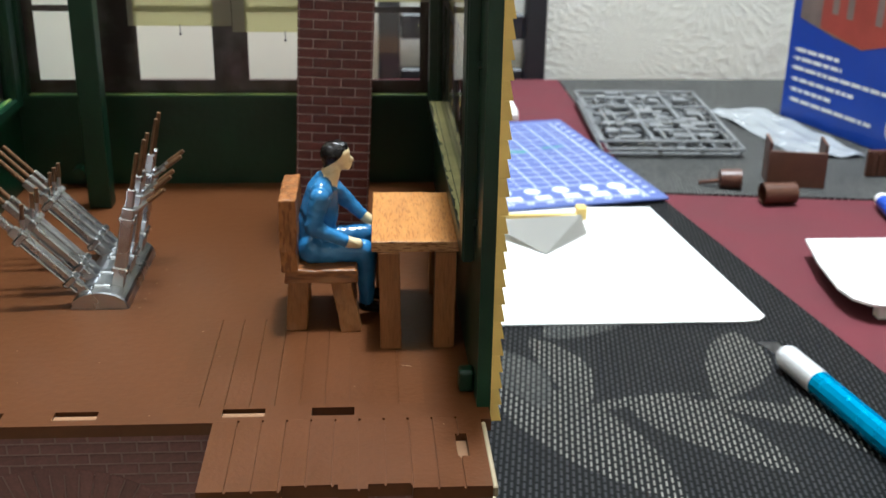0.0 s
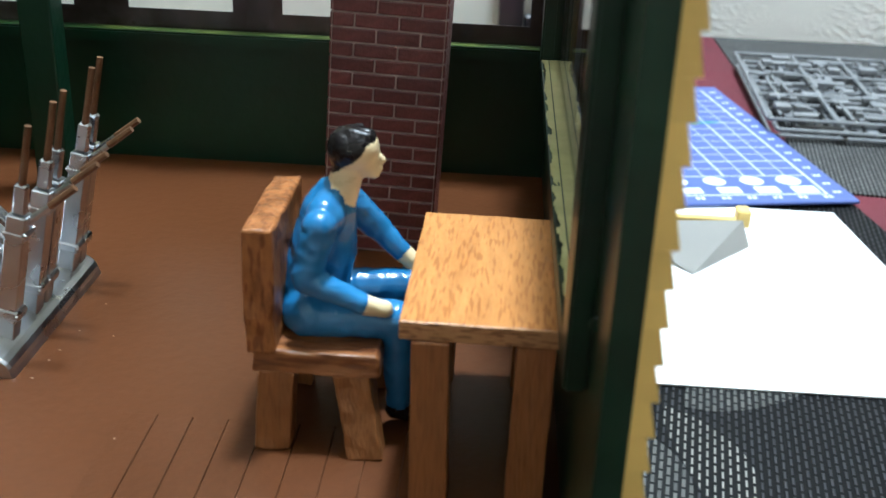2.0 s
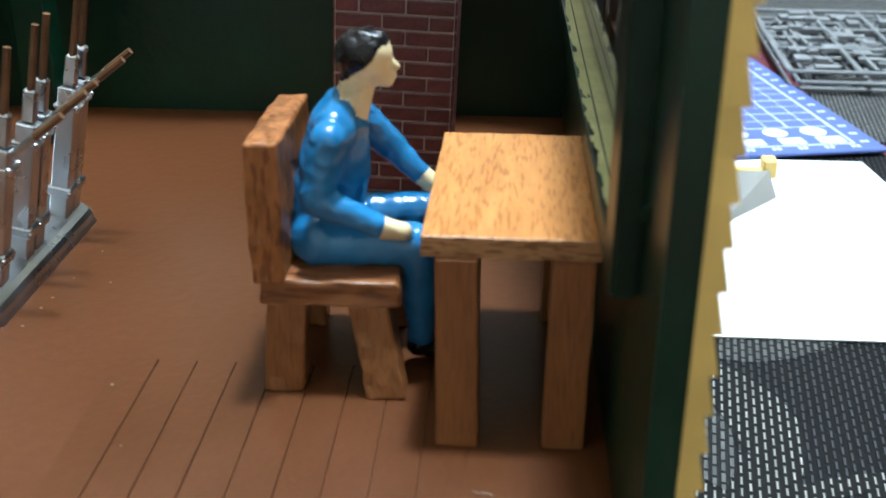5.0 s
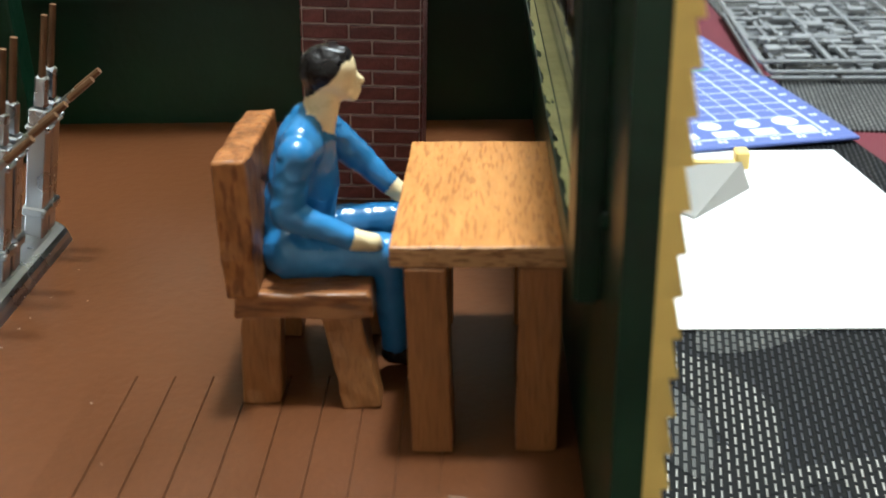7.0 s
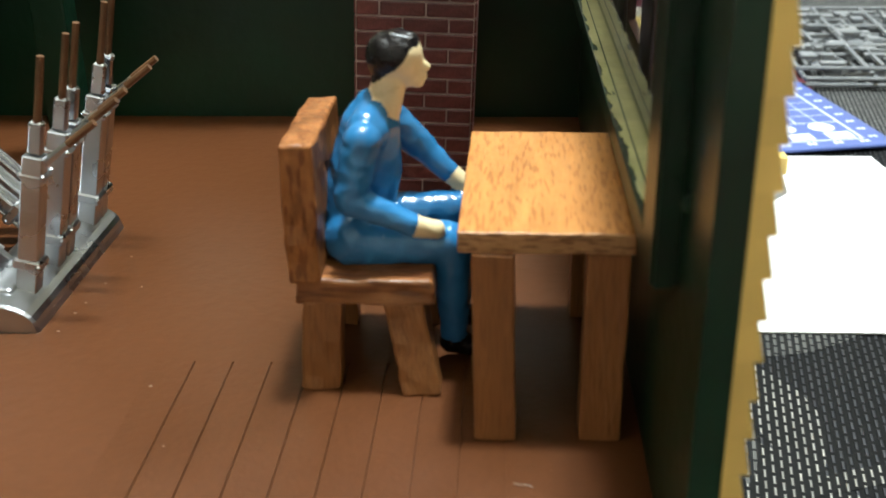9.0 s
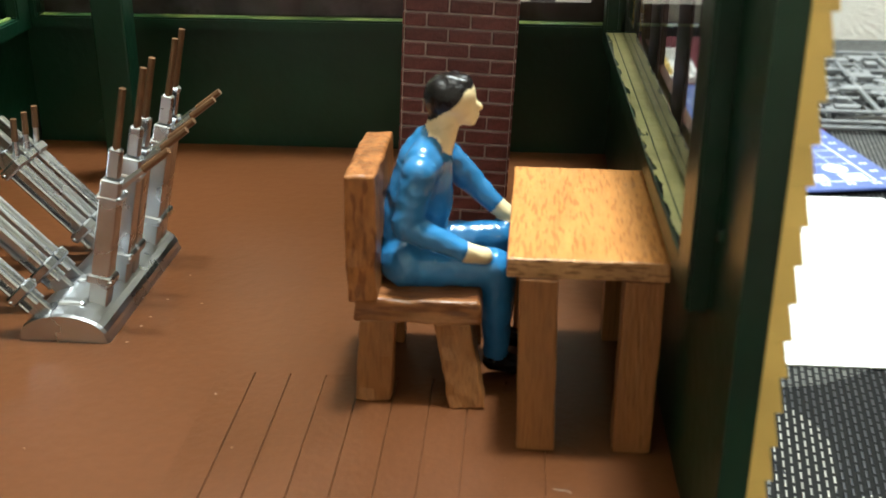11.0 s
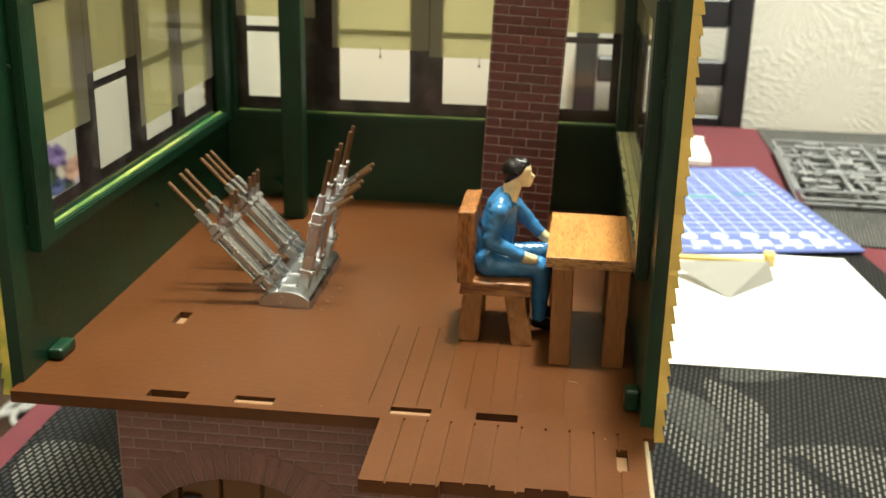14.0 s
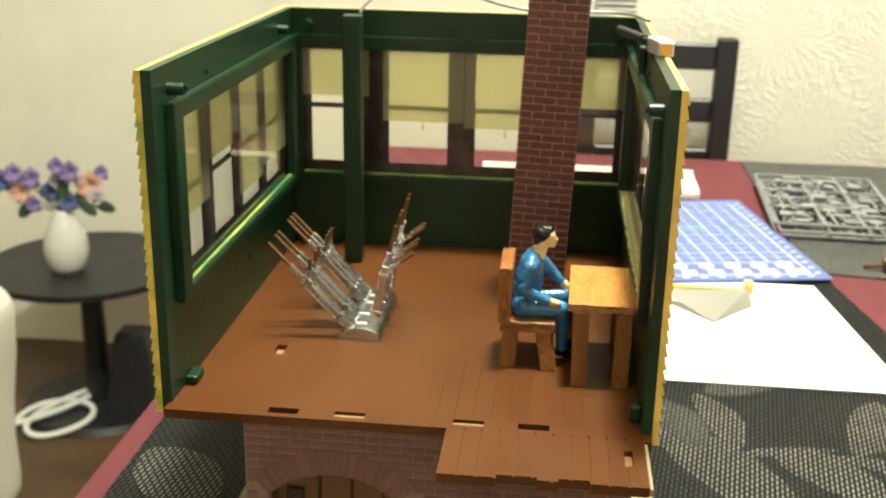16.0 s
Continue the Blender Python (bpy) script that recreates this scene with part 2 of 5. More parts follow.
def relief_wall(name):
    """Plaster embossed with sprays of brush strokes."""
    m = bpy.data.materials.new(name)
    m.use_nodes = True
    nt = m.node_tree
    bs = nt.nodes["Principled BSDF"]
    bs.inputs["Base Color"].default_value, bs.inputs["Roughness"].default_value = (0.88, 0.865, 0.79, 1), 0.6
    tc = nt.nodes.new("ShaderNodeTexCoord")
    vo = nt.nodes.new("ShaderNodeTexVoronoi")
    vo.inputs["Scale"].default_value = 12
    nt.links.new(tc.outputs["Object"], vo.inputs["Vector"])
    df = nt.nodes.new("ShaderNodeVectorMath")
    df.operation = "SUBTRACT"
    nt.links.new(tc.outputs["Object"], df.inputs[0])
    nt.links.new(vo.outputs["Position"], df.inputs[1])
    sx = nt.nodes.new("ShaderNodeSeparateXYZ")
    nt.links.new(df.outputs[0], sx.inputs[0])
    an = nt.nodes.new("ShaderNodeMath")
    an.operation = "ARCTAN2"
    nt.links.new(sx.outputs["Z"], an.inputs[0])
    nt.links.new(sx.outputs["X"], an.inputs[1])
    cx = nt.nodes.new("ShaderNodeCombineXYZ")
    k1 = nt.nodes.new("ShaderNodeMath")
    k1.operation = "MULTIPLY"
    k1.inputs[1].default_value = 11.0
    nt.links.new(an.outputs[0], k1.inputs[0])
    k2 = nt.nodes.new("ShaderNodeMath")
    k2.operation = "MULTIPLY"
    k2.inputs[1].default_value = 9
    nt.links.new(vo.outputs["Distance"], k2.inputs[0])
    nt.links.new(k1.outputs[0], cx.inputs[0])
    nt.links.new(k2.outputs[0], cx.inputs[1])
    ns = nt.nodes.new("ShaderNodeTexNoise")
    ns.inputs["Scale"].default_value, ns.inputs["Detail"].default_value = 1.3, 3
    nt.links.new(cx.outputs[0], ns.inputs[0])
    rp = nt.nodes.new("ShaderNodeValToRGB")
    rp.color_ramp.elements[0].position, rp.color_ramp.elements[1].position = 0.45, 0.62
    nt.links.new(ns.outputs["Fac"], rp.inputs[0])
    bp = nt.nodes.new("ShaderNodeBump")
    bp.inputs["Strength"].default_value, bp.inputs["Distance"].default_value = 0.17, 0.003
    # the heart of each spray is smooth
    heart = nt.nodes.new("ShaderNodeMapRange")
    heart.inputs[1].default_value, heart.inputs[2].default_value = 0.12, 0.38
    nt.links.new(vo.outputs["Distance"], heart.inputs[0])
    hk = nt.nodes.new("ShaderNodeMath")
    hk.operation = "MULTIPLY"
    nt.links.new(rp.outputs[0], hk.inputs[0])
    nt.links.new(heart.outputs[0], hk.inputs[1])
    nt.links.new(hk.outputs[0], bp.inputs["Height"])
    nt.links.new(bp.outputs[0], bs.inputs["Normal"])
    return m


WALL_RELIEF = relief_wall("embossed_plaster")


# ---- mesh helpers (all sizes in millimetres) ----
PLACE = Matrix()  # where the things that follow are set up, and how large


def link_mesh(name, bm, mats, parent=None, smooth=False):
    me = bpy.data.meshes.new(name)
    bm.to_mesh(me)
    bm.free()
    for m in (mats if isinstance(mats, (list, tuple)) else [mats]):
        me.materials.append(m)
    if smooth:
        for p in me.polygons:
            p.use_smooth = True
    ob = new(name, me)
    if parent is not None:
        ob.parent = parent
    else:
        ob.matrix_basis = PLACE
    return ob


def part(name, bm, mats, parent, label="", smooth=False):
    return tagged(link_mesh(name, bm, mats, parent, smooth), label)


def thing(name, label, category, group="", kind="", at=(0, 0, 0), turn=0.0):
    ob = new(name)
    ob.empty_display_size = 0.01
    ob.matrix_basis = PLACE @ pose(at[0] * MM, at[1] * MM, at[2] * MM, 0, 0, turn)
    return tagged(ob, label, category, group, kind)


def box(bm, x0, x1, y0, y1, z0, z1, bevel=0.0, mat=0, m=None, seg=1):
    """A box given by its limits, with rounded edges."""
    r = bmesh.ops.create_cube(bm, size=1.0)
    t = Matrix.LocRotScale(((x0 + x1) / 2 * MM, (y0 + y1) / 2 * MM, (z0 + z1) / 2 * MM), None, ((x1 - x0) * MM, (y1 - y0) * MM, (z1 - z0) * MM))
    bmesh.ops.transform(bm, matrix=t, verts=r["verts"])
    vs = r["verts"]
    if bevel:
        es = list({e for v in vs for e in v.link_edges})
        o = bmesh.ops.bevel(bm, geom=es, offset=bevel * MM, segments=seg, affect="EDGES", profile=0.5)
        vs = list({v for f in o["faces"] for v in f.verts} | {v for v in vs if v.is_valid})
    fs = {f for v in vs for f in v.link_faces}
    for f in fs:
        f.material_index = mat
    if m is not None:
        bmesh.ops.transform(bm, matrix=m, verts=vs)
    return vs


def rod(bm, a, b, r0, r1=None, sides=10, mat=0, caps=True):
    """A straight tapered rod from a to b."""
    a, b = Vector(a) * MM, Vector(b) * MM
    r1 = r0 if r1 is None else r1
    o = bmesh.ops.create_cone(bm, cap_ends=caps, segments=sides, radius1=r0 * MM, radius2=r1 * MM, depth=(b - a).length)
    q = (b - a).to_track_quat("Z", "Y").to_matrix().to_4x4()
    bmesh.ops.transform(bm, matrix=Matrix.Translation((a + b) / 2) @ q, verts=o["verts"])
    for f in {f for v in o["verts"] for f in v.link_faces}:
        f.material_index = mat
    return o["verts"]


def ball(bm, c, r, scale=(1, 1, 1), mat=0, sub=2):
    o = bmesh.ops.create_icosphere(bm, subdivisions=sub, radius=r * MM)
    bmesh.ops.transform(bm, matrix=Matrix.LocRotScale(Vector(c) * MM, None, scale), verts=o["verts"])
    for f in {f for v in o["verts"] for f in v.link_faces}:
        f.material_index = mat
    return o["verts"]


def pierced(bm, u0, u1, v0, v1, w0, w1, holes, axes="xyz", mat=0):
    """A plate in the plane of the first two axes, from w0 to w1 thick, with square holes (u0, u1, v0, v1) right through it."""
    us = sorted({u0, u1, *[h[0] for h in holes], *[h[1] for h in holes]})
    vs = sorted({v0, v1, *[h[2] for h in holes], *[h[3] for h in holes]})
    us, vs = [u for u in us if u0 <= u <= u1], [v for v in vs if v0 <= v <= v1]
    grid = {}

    def at(i, j, w):
        if (i, j, w) not in grid:
            c = dict(zip(axes, (us[i], vs[j], w)))
            grid[i, j, w] = bm.verts.new((c["x"] * MM, c["y"] * MM, c["z"] * MM))
        return grid[i, j, w]

    def solid(i, j):
        if not (0 <= i < len(us) - 1 and 0 <= j < len(vs) - 1):
            return False
        u, v = (us[i] + us[i + 1]) / 2, (vs[j] + vs[j + 1]) / 2
        return not any(h[0] < u < h[1] and h[2] < v < h[3] for h in holes)

    made = []
    for i in range(len(us) - 1):
        for j in range(len(vs) - 1):
            if not solid(i, j):
                continue
            c = [(i, j), (i + 1, j), (i + 1, j + 1), (i, j + 1)]
            made.append(bm.faces.new([at(a, b, w1) for a, b in c]))
            made.append(bm.faces.new([at(a, b, w0) for a, b in reversed(c)]))
            for (a, b), (di, dj) in zip(((0, 1), (1, 2), (2, 3), (3, 0)), ((0, -1), (1, 0), (0, 1), (-1, 0))):
                if not solid(i + di, j + dj):
                    p, q = c[a], c[b]
                    made.append(bm.faces.new([at(*p, w0), at(*q, w0), at(*q, w1), at(*p, w1)]))
    for f in made:
        f.material_index = mat
    bmesh.ops.recalc_face_normals(bm, faces=made)
    return made


def hand_cut(bm, amount):
    """Unevenness of hand-cut wood: faces slightly wavy, edges nicked."""
    bmesh.ops.subdivide_edges(bm, edges=[e for e in bm.edges if e.calc_length() > 2 * MM], cuts=6, use_grid_fill=True)
    for v in bm.verts:
        p = v.co * (0.52 / MM)
        v.co += Vector((noise.noise(p), noise.noise(p + Vector((7, 0, 0))), noise.noise(p + Vector((0, 11, 0))))) * amount * MM


# ---- the room round the desk ----
DESK, FLOOR = -97.5, -1313.0


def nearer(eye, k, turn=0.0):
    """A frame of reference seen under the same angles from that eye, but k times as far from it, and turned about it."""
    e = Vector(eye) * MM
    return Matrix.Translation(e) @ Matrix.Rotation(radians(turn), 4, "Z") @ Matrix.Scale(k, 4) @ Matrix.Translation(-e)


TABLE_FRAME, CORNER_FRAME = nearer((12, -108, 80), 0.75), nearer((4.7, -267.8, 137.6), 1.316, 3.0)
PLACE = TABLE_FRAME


def slab(name, lim, mat, label, category):
    bm = bmesh.new()
    box(bm, *lim)
    return tagged(link_mesh(name, bm, mat), label, category, kind="structure")


slab("floor", (-4200, 2600, -2400, 3400, FLOOR - 20, FLOOR), material("dark_wood_floor", (0.10, 0.055, 0.03), 0.5, vary=0.3, vary_scale=6), "dark brown wooden room floor", "floor")
slab("wall_north", (42, 2600, 775, 900, FLOOR, 2400), WALL_RELIEF, "cream wall with embossed leafy plaster pattern", "wall")
# smooth wall's unseen top is cut down so lamplight reaches the recess
slab("wall_smooth", (-255, 41.9, 776, 900, FLOOR, 240), WALL, "smooth cream wall beside the embossed one, cut low for recess light", "wall")
slab("wall_recess", (-4200, 160, 2880, 3000, FLOOR, 2400), WALL, "plain cream wall of the recess", "wall")
slab("wall_return", (42, 160, 900.5, 2879.5, FLOOR, 2400), WALL, "plain cream side of the recess", "wall")
slab("wall_west", (-4320, -4200, -2400, 3400, FLOOR, 2400), ROOM_DIM, "unseen beige wall, toned down to cut bounced light", "wall")
slab("wall_east", (2600, 2720, -2400, 900, FLOOR, 2400), ROOM_DIM, "unseen beige wall, toned down to cut bounced light", "wall")
slab("wall_south", (-4200, 2600, -2520, -2400, FLOOR, 2400), ROOM_DIM, "unseen beige wall, toned down to cut bounced light", "wall")
slab("ceiling", (-4200, 2600, -2400, 3400, 2400, 2460), ROOM_DIM, "unseen beige ceiling, toned down to cut bounced light", "ceiling")

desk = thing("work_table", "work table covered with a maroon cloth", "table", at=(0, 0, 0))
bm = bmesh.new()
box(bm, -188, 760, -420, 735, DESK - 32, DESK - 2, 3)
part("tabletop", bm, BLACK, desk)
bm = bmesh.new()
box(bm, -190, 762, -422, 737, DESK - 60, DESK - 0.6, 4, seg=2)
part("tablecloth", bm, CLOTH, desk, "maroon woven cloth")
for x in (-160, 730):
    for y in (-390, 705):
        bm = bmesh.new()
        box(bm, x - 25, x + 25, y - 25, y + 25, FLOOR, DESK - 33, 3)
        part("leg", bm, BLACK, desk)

# ---- the model signal tower ----
PLACE = Matrix()
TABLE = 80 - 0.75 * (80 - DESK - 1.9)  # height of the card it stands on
tower = thing("signal_tower_model", "roofless model signal tower with green walls and yellow siding", "model building")

# storey floor with its porch and slots
SLOTS = [(-65, -57, -3, 0), (-47.6, -39.6, -3, 0), (-16.7, -8.7, -3, 0), (0, 8, -3, 0), (-73, -70, 33, 39.8), (26.3, 28.4, -18, -10.5)]
NOTCHES = [(-92, -18, -27.5, -5), (31.5, 33.5, -27.5, -5.5), (-4, 5.5, -27.5, -26.1), (10.5, 18, -27.5, -26.1)]
PORCH, INNER = (-17.8, 31.3, -27.5, -4.4), (-26, 21.3, 0.9, 40)
bm = bmesh.new()
pierced(bm, -92, 33.5, -27.5, 143, -2.5, -0.4, SLOTS + NOTCHES, "xyz")
storey_floor = part("storey_floor", bm, BROWN, tower, "brown moulded plastic floor with slots")
bm = bmesh.new()
pierced(bm, -92, 33.5, -27.5, 143, -0.4, 0, SLOTS + NOTCHES + [PORCH, INNER], "xyz")
part("floor_deck", bm, BROWN, storey_floor)
for k, (x0, x1, y0, y1) in enumerate(SLOTS):
    bm = bmesh.new()
    box(bm, x0 + 0.05, x1 - 0.05, y0 + 0.05, y1 - (0.9 if y0 == -3 else 0.05), -2.45, -1.9 if k in (0, 3) else -0.5 if y0 == -3 else -1.5)
    # shade inside the slots is in the backing colour, near-black in two
    part("slot_backing", bm, DARK if k in (0, 3) else CARD_SHADED, tower, "slot backing, coloured darker for the shade in the slot")
bm = bmesh.new()
box(bm, 31.55, 32.4, -27.4, -5.7, -2.4, -0.35, 0.2)
part("edge_strip", bm, TAN_BOARD, tower, "cream plastic strip under the floor edge")

WALL_TOP = 87.3
LWIN, BWIN, RWIN = (14, 130, 28, 73), (-87.5, 29.3, 27.6, 73.5), (18, 128, 28, 73)


def siding(parent, axes, u0, u1, hole, w, out, paint, courses=26):
    """Courses of lapped siding outside a wall, each one a sloped board."""
    step = (WALL_TOP + 3) / courses
    for k in range(courses):
        z0, z1 = -3 + k * step, -3 + (k + 1) * step
        runs = [(u0, u1)] if z1 < hole[2] or z0 > hole[3] else [(u0, hole[0]), (hole[1], u1)]
        for a, b in runs:
            bm = bmesh.new()
            ring = []
            for u in (a, b):
                pts = [(w, z0), (w + out * 2.1, z0 + 0.08), (w + out * 2.05, z0 + 0.5), (w + out * 1.45, z1), (w, z1)]
                ring.append([bm.verts.new([dict(zip(axes, (u, p, q)))[c] * MM for c in "xyz"]) for p, q in pts])
            n = len(ring[0])
            for i in range(n):
                bm.faces.new([ring[0][i], ring[0][(i + 1) % n], ring[1][(i + 1) % n], ring[1][i]])
            bm.faces.new(ring[0])
            bm.faces.new(list(reversed(ring[1])))
            bmesh.ops.recalc_face_normals(bm, faces=bm.faces)
            part("siding_board", bm, paint, parent)


def side_wall(name, x, inward, win, y0, y1, turn=0.0):
    """A green wall with its pierced window, raised window surround, sill ledge and pegs."""
    bm = bmesh.new()
    pierced(bm, y0, y1, -3, WALL_TOP, *sorted((x, x - inward * 2.6)), [(win[0], win[1], win[2], win[3])], "yzx")
    wall = part(name, bm, GREEN, tower, "dark green painted inner wall")
    bm = bmesh.new()
    pierced(bm, win[0] - 7, win[1] + 6, win[2] - 3.2, win[3] + 5, *sorted((x, x + inward * 2.4)), [(win[0], win[1], win[2], win[3])], "yzx")
    bmesh.ops.bevel(bm, geom=[e for e in bm.edges if len(e.link_faces) == 2 and e.calc_face_angle(0) > 1], offset=0.35 * MM, segments=2, affect="EDGES")
    part("window_surround", bm, GREEN, wall, smooth=False)
    return wall


wall_left = side_wall("wall_left", -91.0, 1, LWIN, -1, 143)
wall_right = side_wall("wall_right", 31.2, -1, RWIN, -1, 143)
siding(wall_left, "yxz", -1.2, 146, LWIN, -93.6, -1, YELLOW_SMEARED)
siding(wall_right, "yxz", -1.2, 146, RWIN, 33.8, 1, YELLOW)
bm = bmesh.new()
pierced(bm, -91, 31.2, -3, WALL_TOP, 138.6, 142.5, [BWIN], "xzy")
wall_back = part("wall_back", bm, GREEN, tower, "dark green painted inner wall")
bm = bmesh.new()
pierced(bm, -90.8, 31.0, 25, 78.2, 136.2, 138.6, [BWIN], "xzy")
bmesh.ops.bevel(bm, geom=[e for e in bm.edges if len(e.link_faces) == 2 and e.calc_face_angle(0) > 1], offset=0.35 * MM, segments=2, affect="EDGES")
part("window_surround", bm, GREEN, wall_back)
siding(wall_back, "xyz", -93.5, 33.8, BWIN, 142.5, 1, YELLOW)

# sill ledges
bm = bmesh.new()
box(bm, -91.0, -89.9, 14.2, 129.8, 27.4, 28.4, 0.3, seg=2)
part("window_sill", bm, GREEN_PALE, wall_left, "sill with yellow rubbed through green paint")
bm = bmesh.new()
box(bm, -87.2, 29.0, 137.0, 139.6, 26.9, 27.8, 0.35, seg=2)
part("window_sill", bm, GREEN_RUBBED, wall_back, "sill with yellow rubbed through green paint")
bm = bmesh.new()
box(bm, 28.8, 30.26, 18.2, 127.8, 26.6, 28.0, 0.3, seg=2)
box(bm, 30.34, 32.2, 18.2, 127.8, 26.6, 28.05, 0.3, seg=2)
sill = part("window_sill", bm, GREEN, wall_right, "cream sill with green smears")
for x0, x1, lim in ((28.95, 30.2, 0.46), (30.4, 32.1, 0.70)):
    # cream undercoat left bare, with a ragged edge where the green ends
    bm = bmesh.new()
    nx, ny = 9, 240
    grid = [[bm.verts.new(((x0 + (x1 - x0) * i / nx) * MM, (18.6 + 108.8 * j / ny) * MM, (28.03 + 0.03 * noise.noise(Vector((i * 0.4, j * 0.15, x0)))) * MM)) for j in range(ny + 1)] for i in range(nx + 1)]
    for i in range(nx):
        for j in range(ny):
            y, u = 18.6 + 108.8 * j / ny, (i + 0.5) / nx
            edge = abs(u - 0.5) * 0.5 if x0 > 30 else (1 - u) * 0.55
            if 0.5 * noise.noise(Vector((u * 1.2 + x0, y * 0.16, 0))) + 0.14 * noise.noise(Vector((u * 3, y * 0.6, x0))) + edge < lim - 0.28 * (y < 50) * (50 - y) / 32:
                bm.faces.new([grid[i][j], grid[i + 1][j], grid[i + 1][j + 1], grid[i][j + 1]])
    bmesh.ops.delete(bm, geom=[v for v in bm.verts if not v.link_faces], context="VERTS")
    r = bmesh.ops.extrude_face_region(bm, geom=bm.faces[:])
    bmesh.ops.translate(bm, vec=(0, 0, 0.08 * MM), verts=[v for v in r["geom"] if isinstance(v, bmesh.types.BMVert)])
    bmesh.ops.recalc_face_normals(bm, faces=bm.faces)
    part("bare_undercoat", bm, CREAM_SILL, sill, "pale cream undercoat")


def film_window(parent, axes, w, inward, win, openings, sash, blinds):
    """A printed film in an opening: brown frames, clear panes and cream blinds."""
    def plate(bm, u0, u1, v0, v1, w0, w1, holes):
        pierced(bm, u0, u1, v0, v1, min(w0, w1), max(w0, w1), holes, axes)

    def sheet(bm, u0, u1, v0, v1, at):
        f = bm.faces.new([bm.verts.new([dict(zip(axes, (u, v, at)))[c] * MM for c in "xyz"]) for u, v in ((u0, v0), (u1, v0), (u1, v1), (u0, v1))])
        f.normal_update()
        if f.normal["xyz".index(axes[2])] * inward < 0:
            f.normal_flip()
    bm = bmesh.new()
    holes = []
    for a, b in openings:
        holes += [(a, b, win[2] + 3.8, sash - 0.9), (a, b, sash + 0.9, win[3] - 1)]
    plate(bm, win[0], win[1], win[2], win[3], w, w - inward * 0.25, holes)
    part("window_frame", bm, FILM_BROWN, parent, "dark brown printed sash frames")
    for a, b in openings:
        bm = bmesh.new()
        sheet(bm, a - 0.5, b + 0.5, win[2] + 3.3, win[3] - 0.6, w - inward * 0.3)
        pane = part("pane", bm, FILM, parent)
        pane.visible_shadow = False
    for a, b, z in blinds:
        bm = bmesh.new()
        cuts = sorted({a, b, *[min(max(e - s * 0.6, a), b) for o in openings for e, s in zip(o, (1, -1))]})
        bm.free()
        for u, v in zip(cuts, cuts[1:]):
            # missing backlight over the sash frame is painted as a greyer film
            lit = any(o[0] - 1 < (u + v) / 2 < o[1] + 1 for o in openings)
            bm = bmesh.new()
            sheet(bm, u, v, z, win[3], w + inward * 0.3)
            part("blind", bm, BLIND if lit else BLIND_UNLIT, parent, "cream roller blind print" if lit else "blind print coloured grey where the sash frame stops its backlight")
    bm = bmesh.new()
    sheet(bm, win[0] + 0.1, win[1] - 0.1, win[2] + 0.5, win[3] - 0.1, w + inward * 0.7)
    part("film_sheet", bm, FILM, parent, "glossy clear film").visible_shadow = False


film_window(wall_left, "yzx", -92.3, 1, LWIN, [(17, 35), (46, 65), (75, 94), (104, 123)], 51.3,
            [(14, 42, 44.2), (42.2, 71, 54.5), (71.2, 98, 36.3), (98.2, 130, 39.1)])
film_window(wall_back, "xzy", 140.6, -1, BWIN, [(-84.5, -67), (-55.6, -34), (-23.8, -3.5), (6.5, 26.6)], 52.2,
            [(-87.5, -63, 56), (-57.8, -28.2, 47.3), (-28, 2.5, 45.6), (2.7, 29.3, 54.5)])
film_window(wall_right, "yzx", 32.5, -1, RWIN, [(30, 48), (58, 76), (87, 105), (112, 124)], 57.5,
            [(18, 53, 60.5), (53.2, 82, 60.5), (82.2, 128, 60.5)])
for x, z in ((-43, 45.3), (-12.8, 43.6)):
    bm = bmesh.new()
    rod(bm, (x, 140.0, z + 2.5), (x, 140.0, z), 0.12, sides=6)
    ball(bm, (x, 140.0, z - 0.3), 0.45, sub=1)
    part("blind_pull", bm, FILM_BROWN, wall_back)

bm = bmesh.new()
frame_holes = []
for a, c in ((25, 49), (52.5, 76.5), (80, 104), (107, 125)):
    frame_holes += [(a, c, 27.5, 49.5), (a, c, 51.5, 72)]
pierced(bm, 16, 130, 22, 76, 36.1, 37.4, frame_holes, "yzx")
part("outer_window_frame", bm, KIT_BROWN, wall_right, "red-brown moulded outer window frame")

# pegs and lugs moulded on the walls
for parent, c, d, r, n in ((wall_left, (-91, 10.5, 81), (1, 0, 0), 1.7, 4.2), (wall_left, (-91, 121, 81.8), (1, 0, 0), 1.6, 3.5),
                        (wall_back, (-84.5, 138.6, 82), (0, -1, 0), 1.7, 4), (wall_back, (26.3, 138.6, 82), (0, -1, 0), 1.7, 4),
                        (wall_right, (31.2, 9.5, 80.5), (-1, 0, 0), 1.7, 3.6), (wall_right, (31.2, 126, 82), (-1, 0, 0), 1.6, 3.2),
                        (wall_back, (-75, 138.6, 4.0), (0, -1, 0), 2.2, 4), (wall_back, (-32, 138.6, 82.4), (0, -1, 0), 1.2, 1.0)):
    bm = bmesh.new()
    a = Vector(c)
    rod(bm, a, a + Vector(d) * n, r, r * 0.9, 14)
    rod(bm, a + Vector(d) * n, a + Vector(d) * (n + 0.02), r * 0.5, r * 0.45, 12)
    part("peg", bm, GREEN, parent, smooth=False)
for parent, lim in ((wall_left, (-91, -87.8, 9.5, 16.5, 0.1, 2.6)), (wall_right, (28.2, 31.2, 4.5, 8.0, 0.1, 4.6)), (wall_right, (29.2, 31.2, 88, 92, 79, 86)), (wall_right, (29.0, 31.2, 76, 81, 78.8, 86))):
    bm = bmesh.new()
    box(bm, *lim, 0.6, seg=2)
    part("lug", bm, GREEN, parent)
bm = bmesh.new()
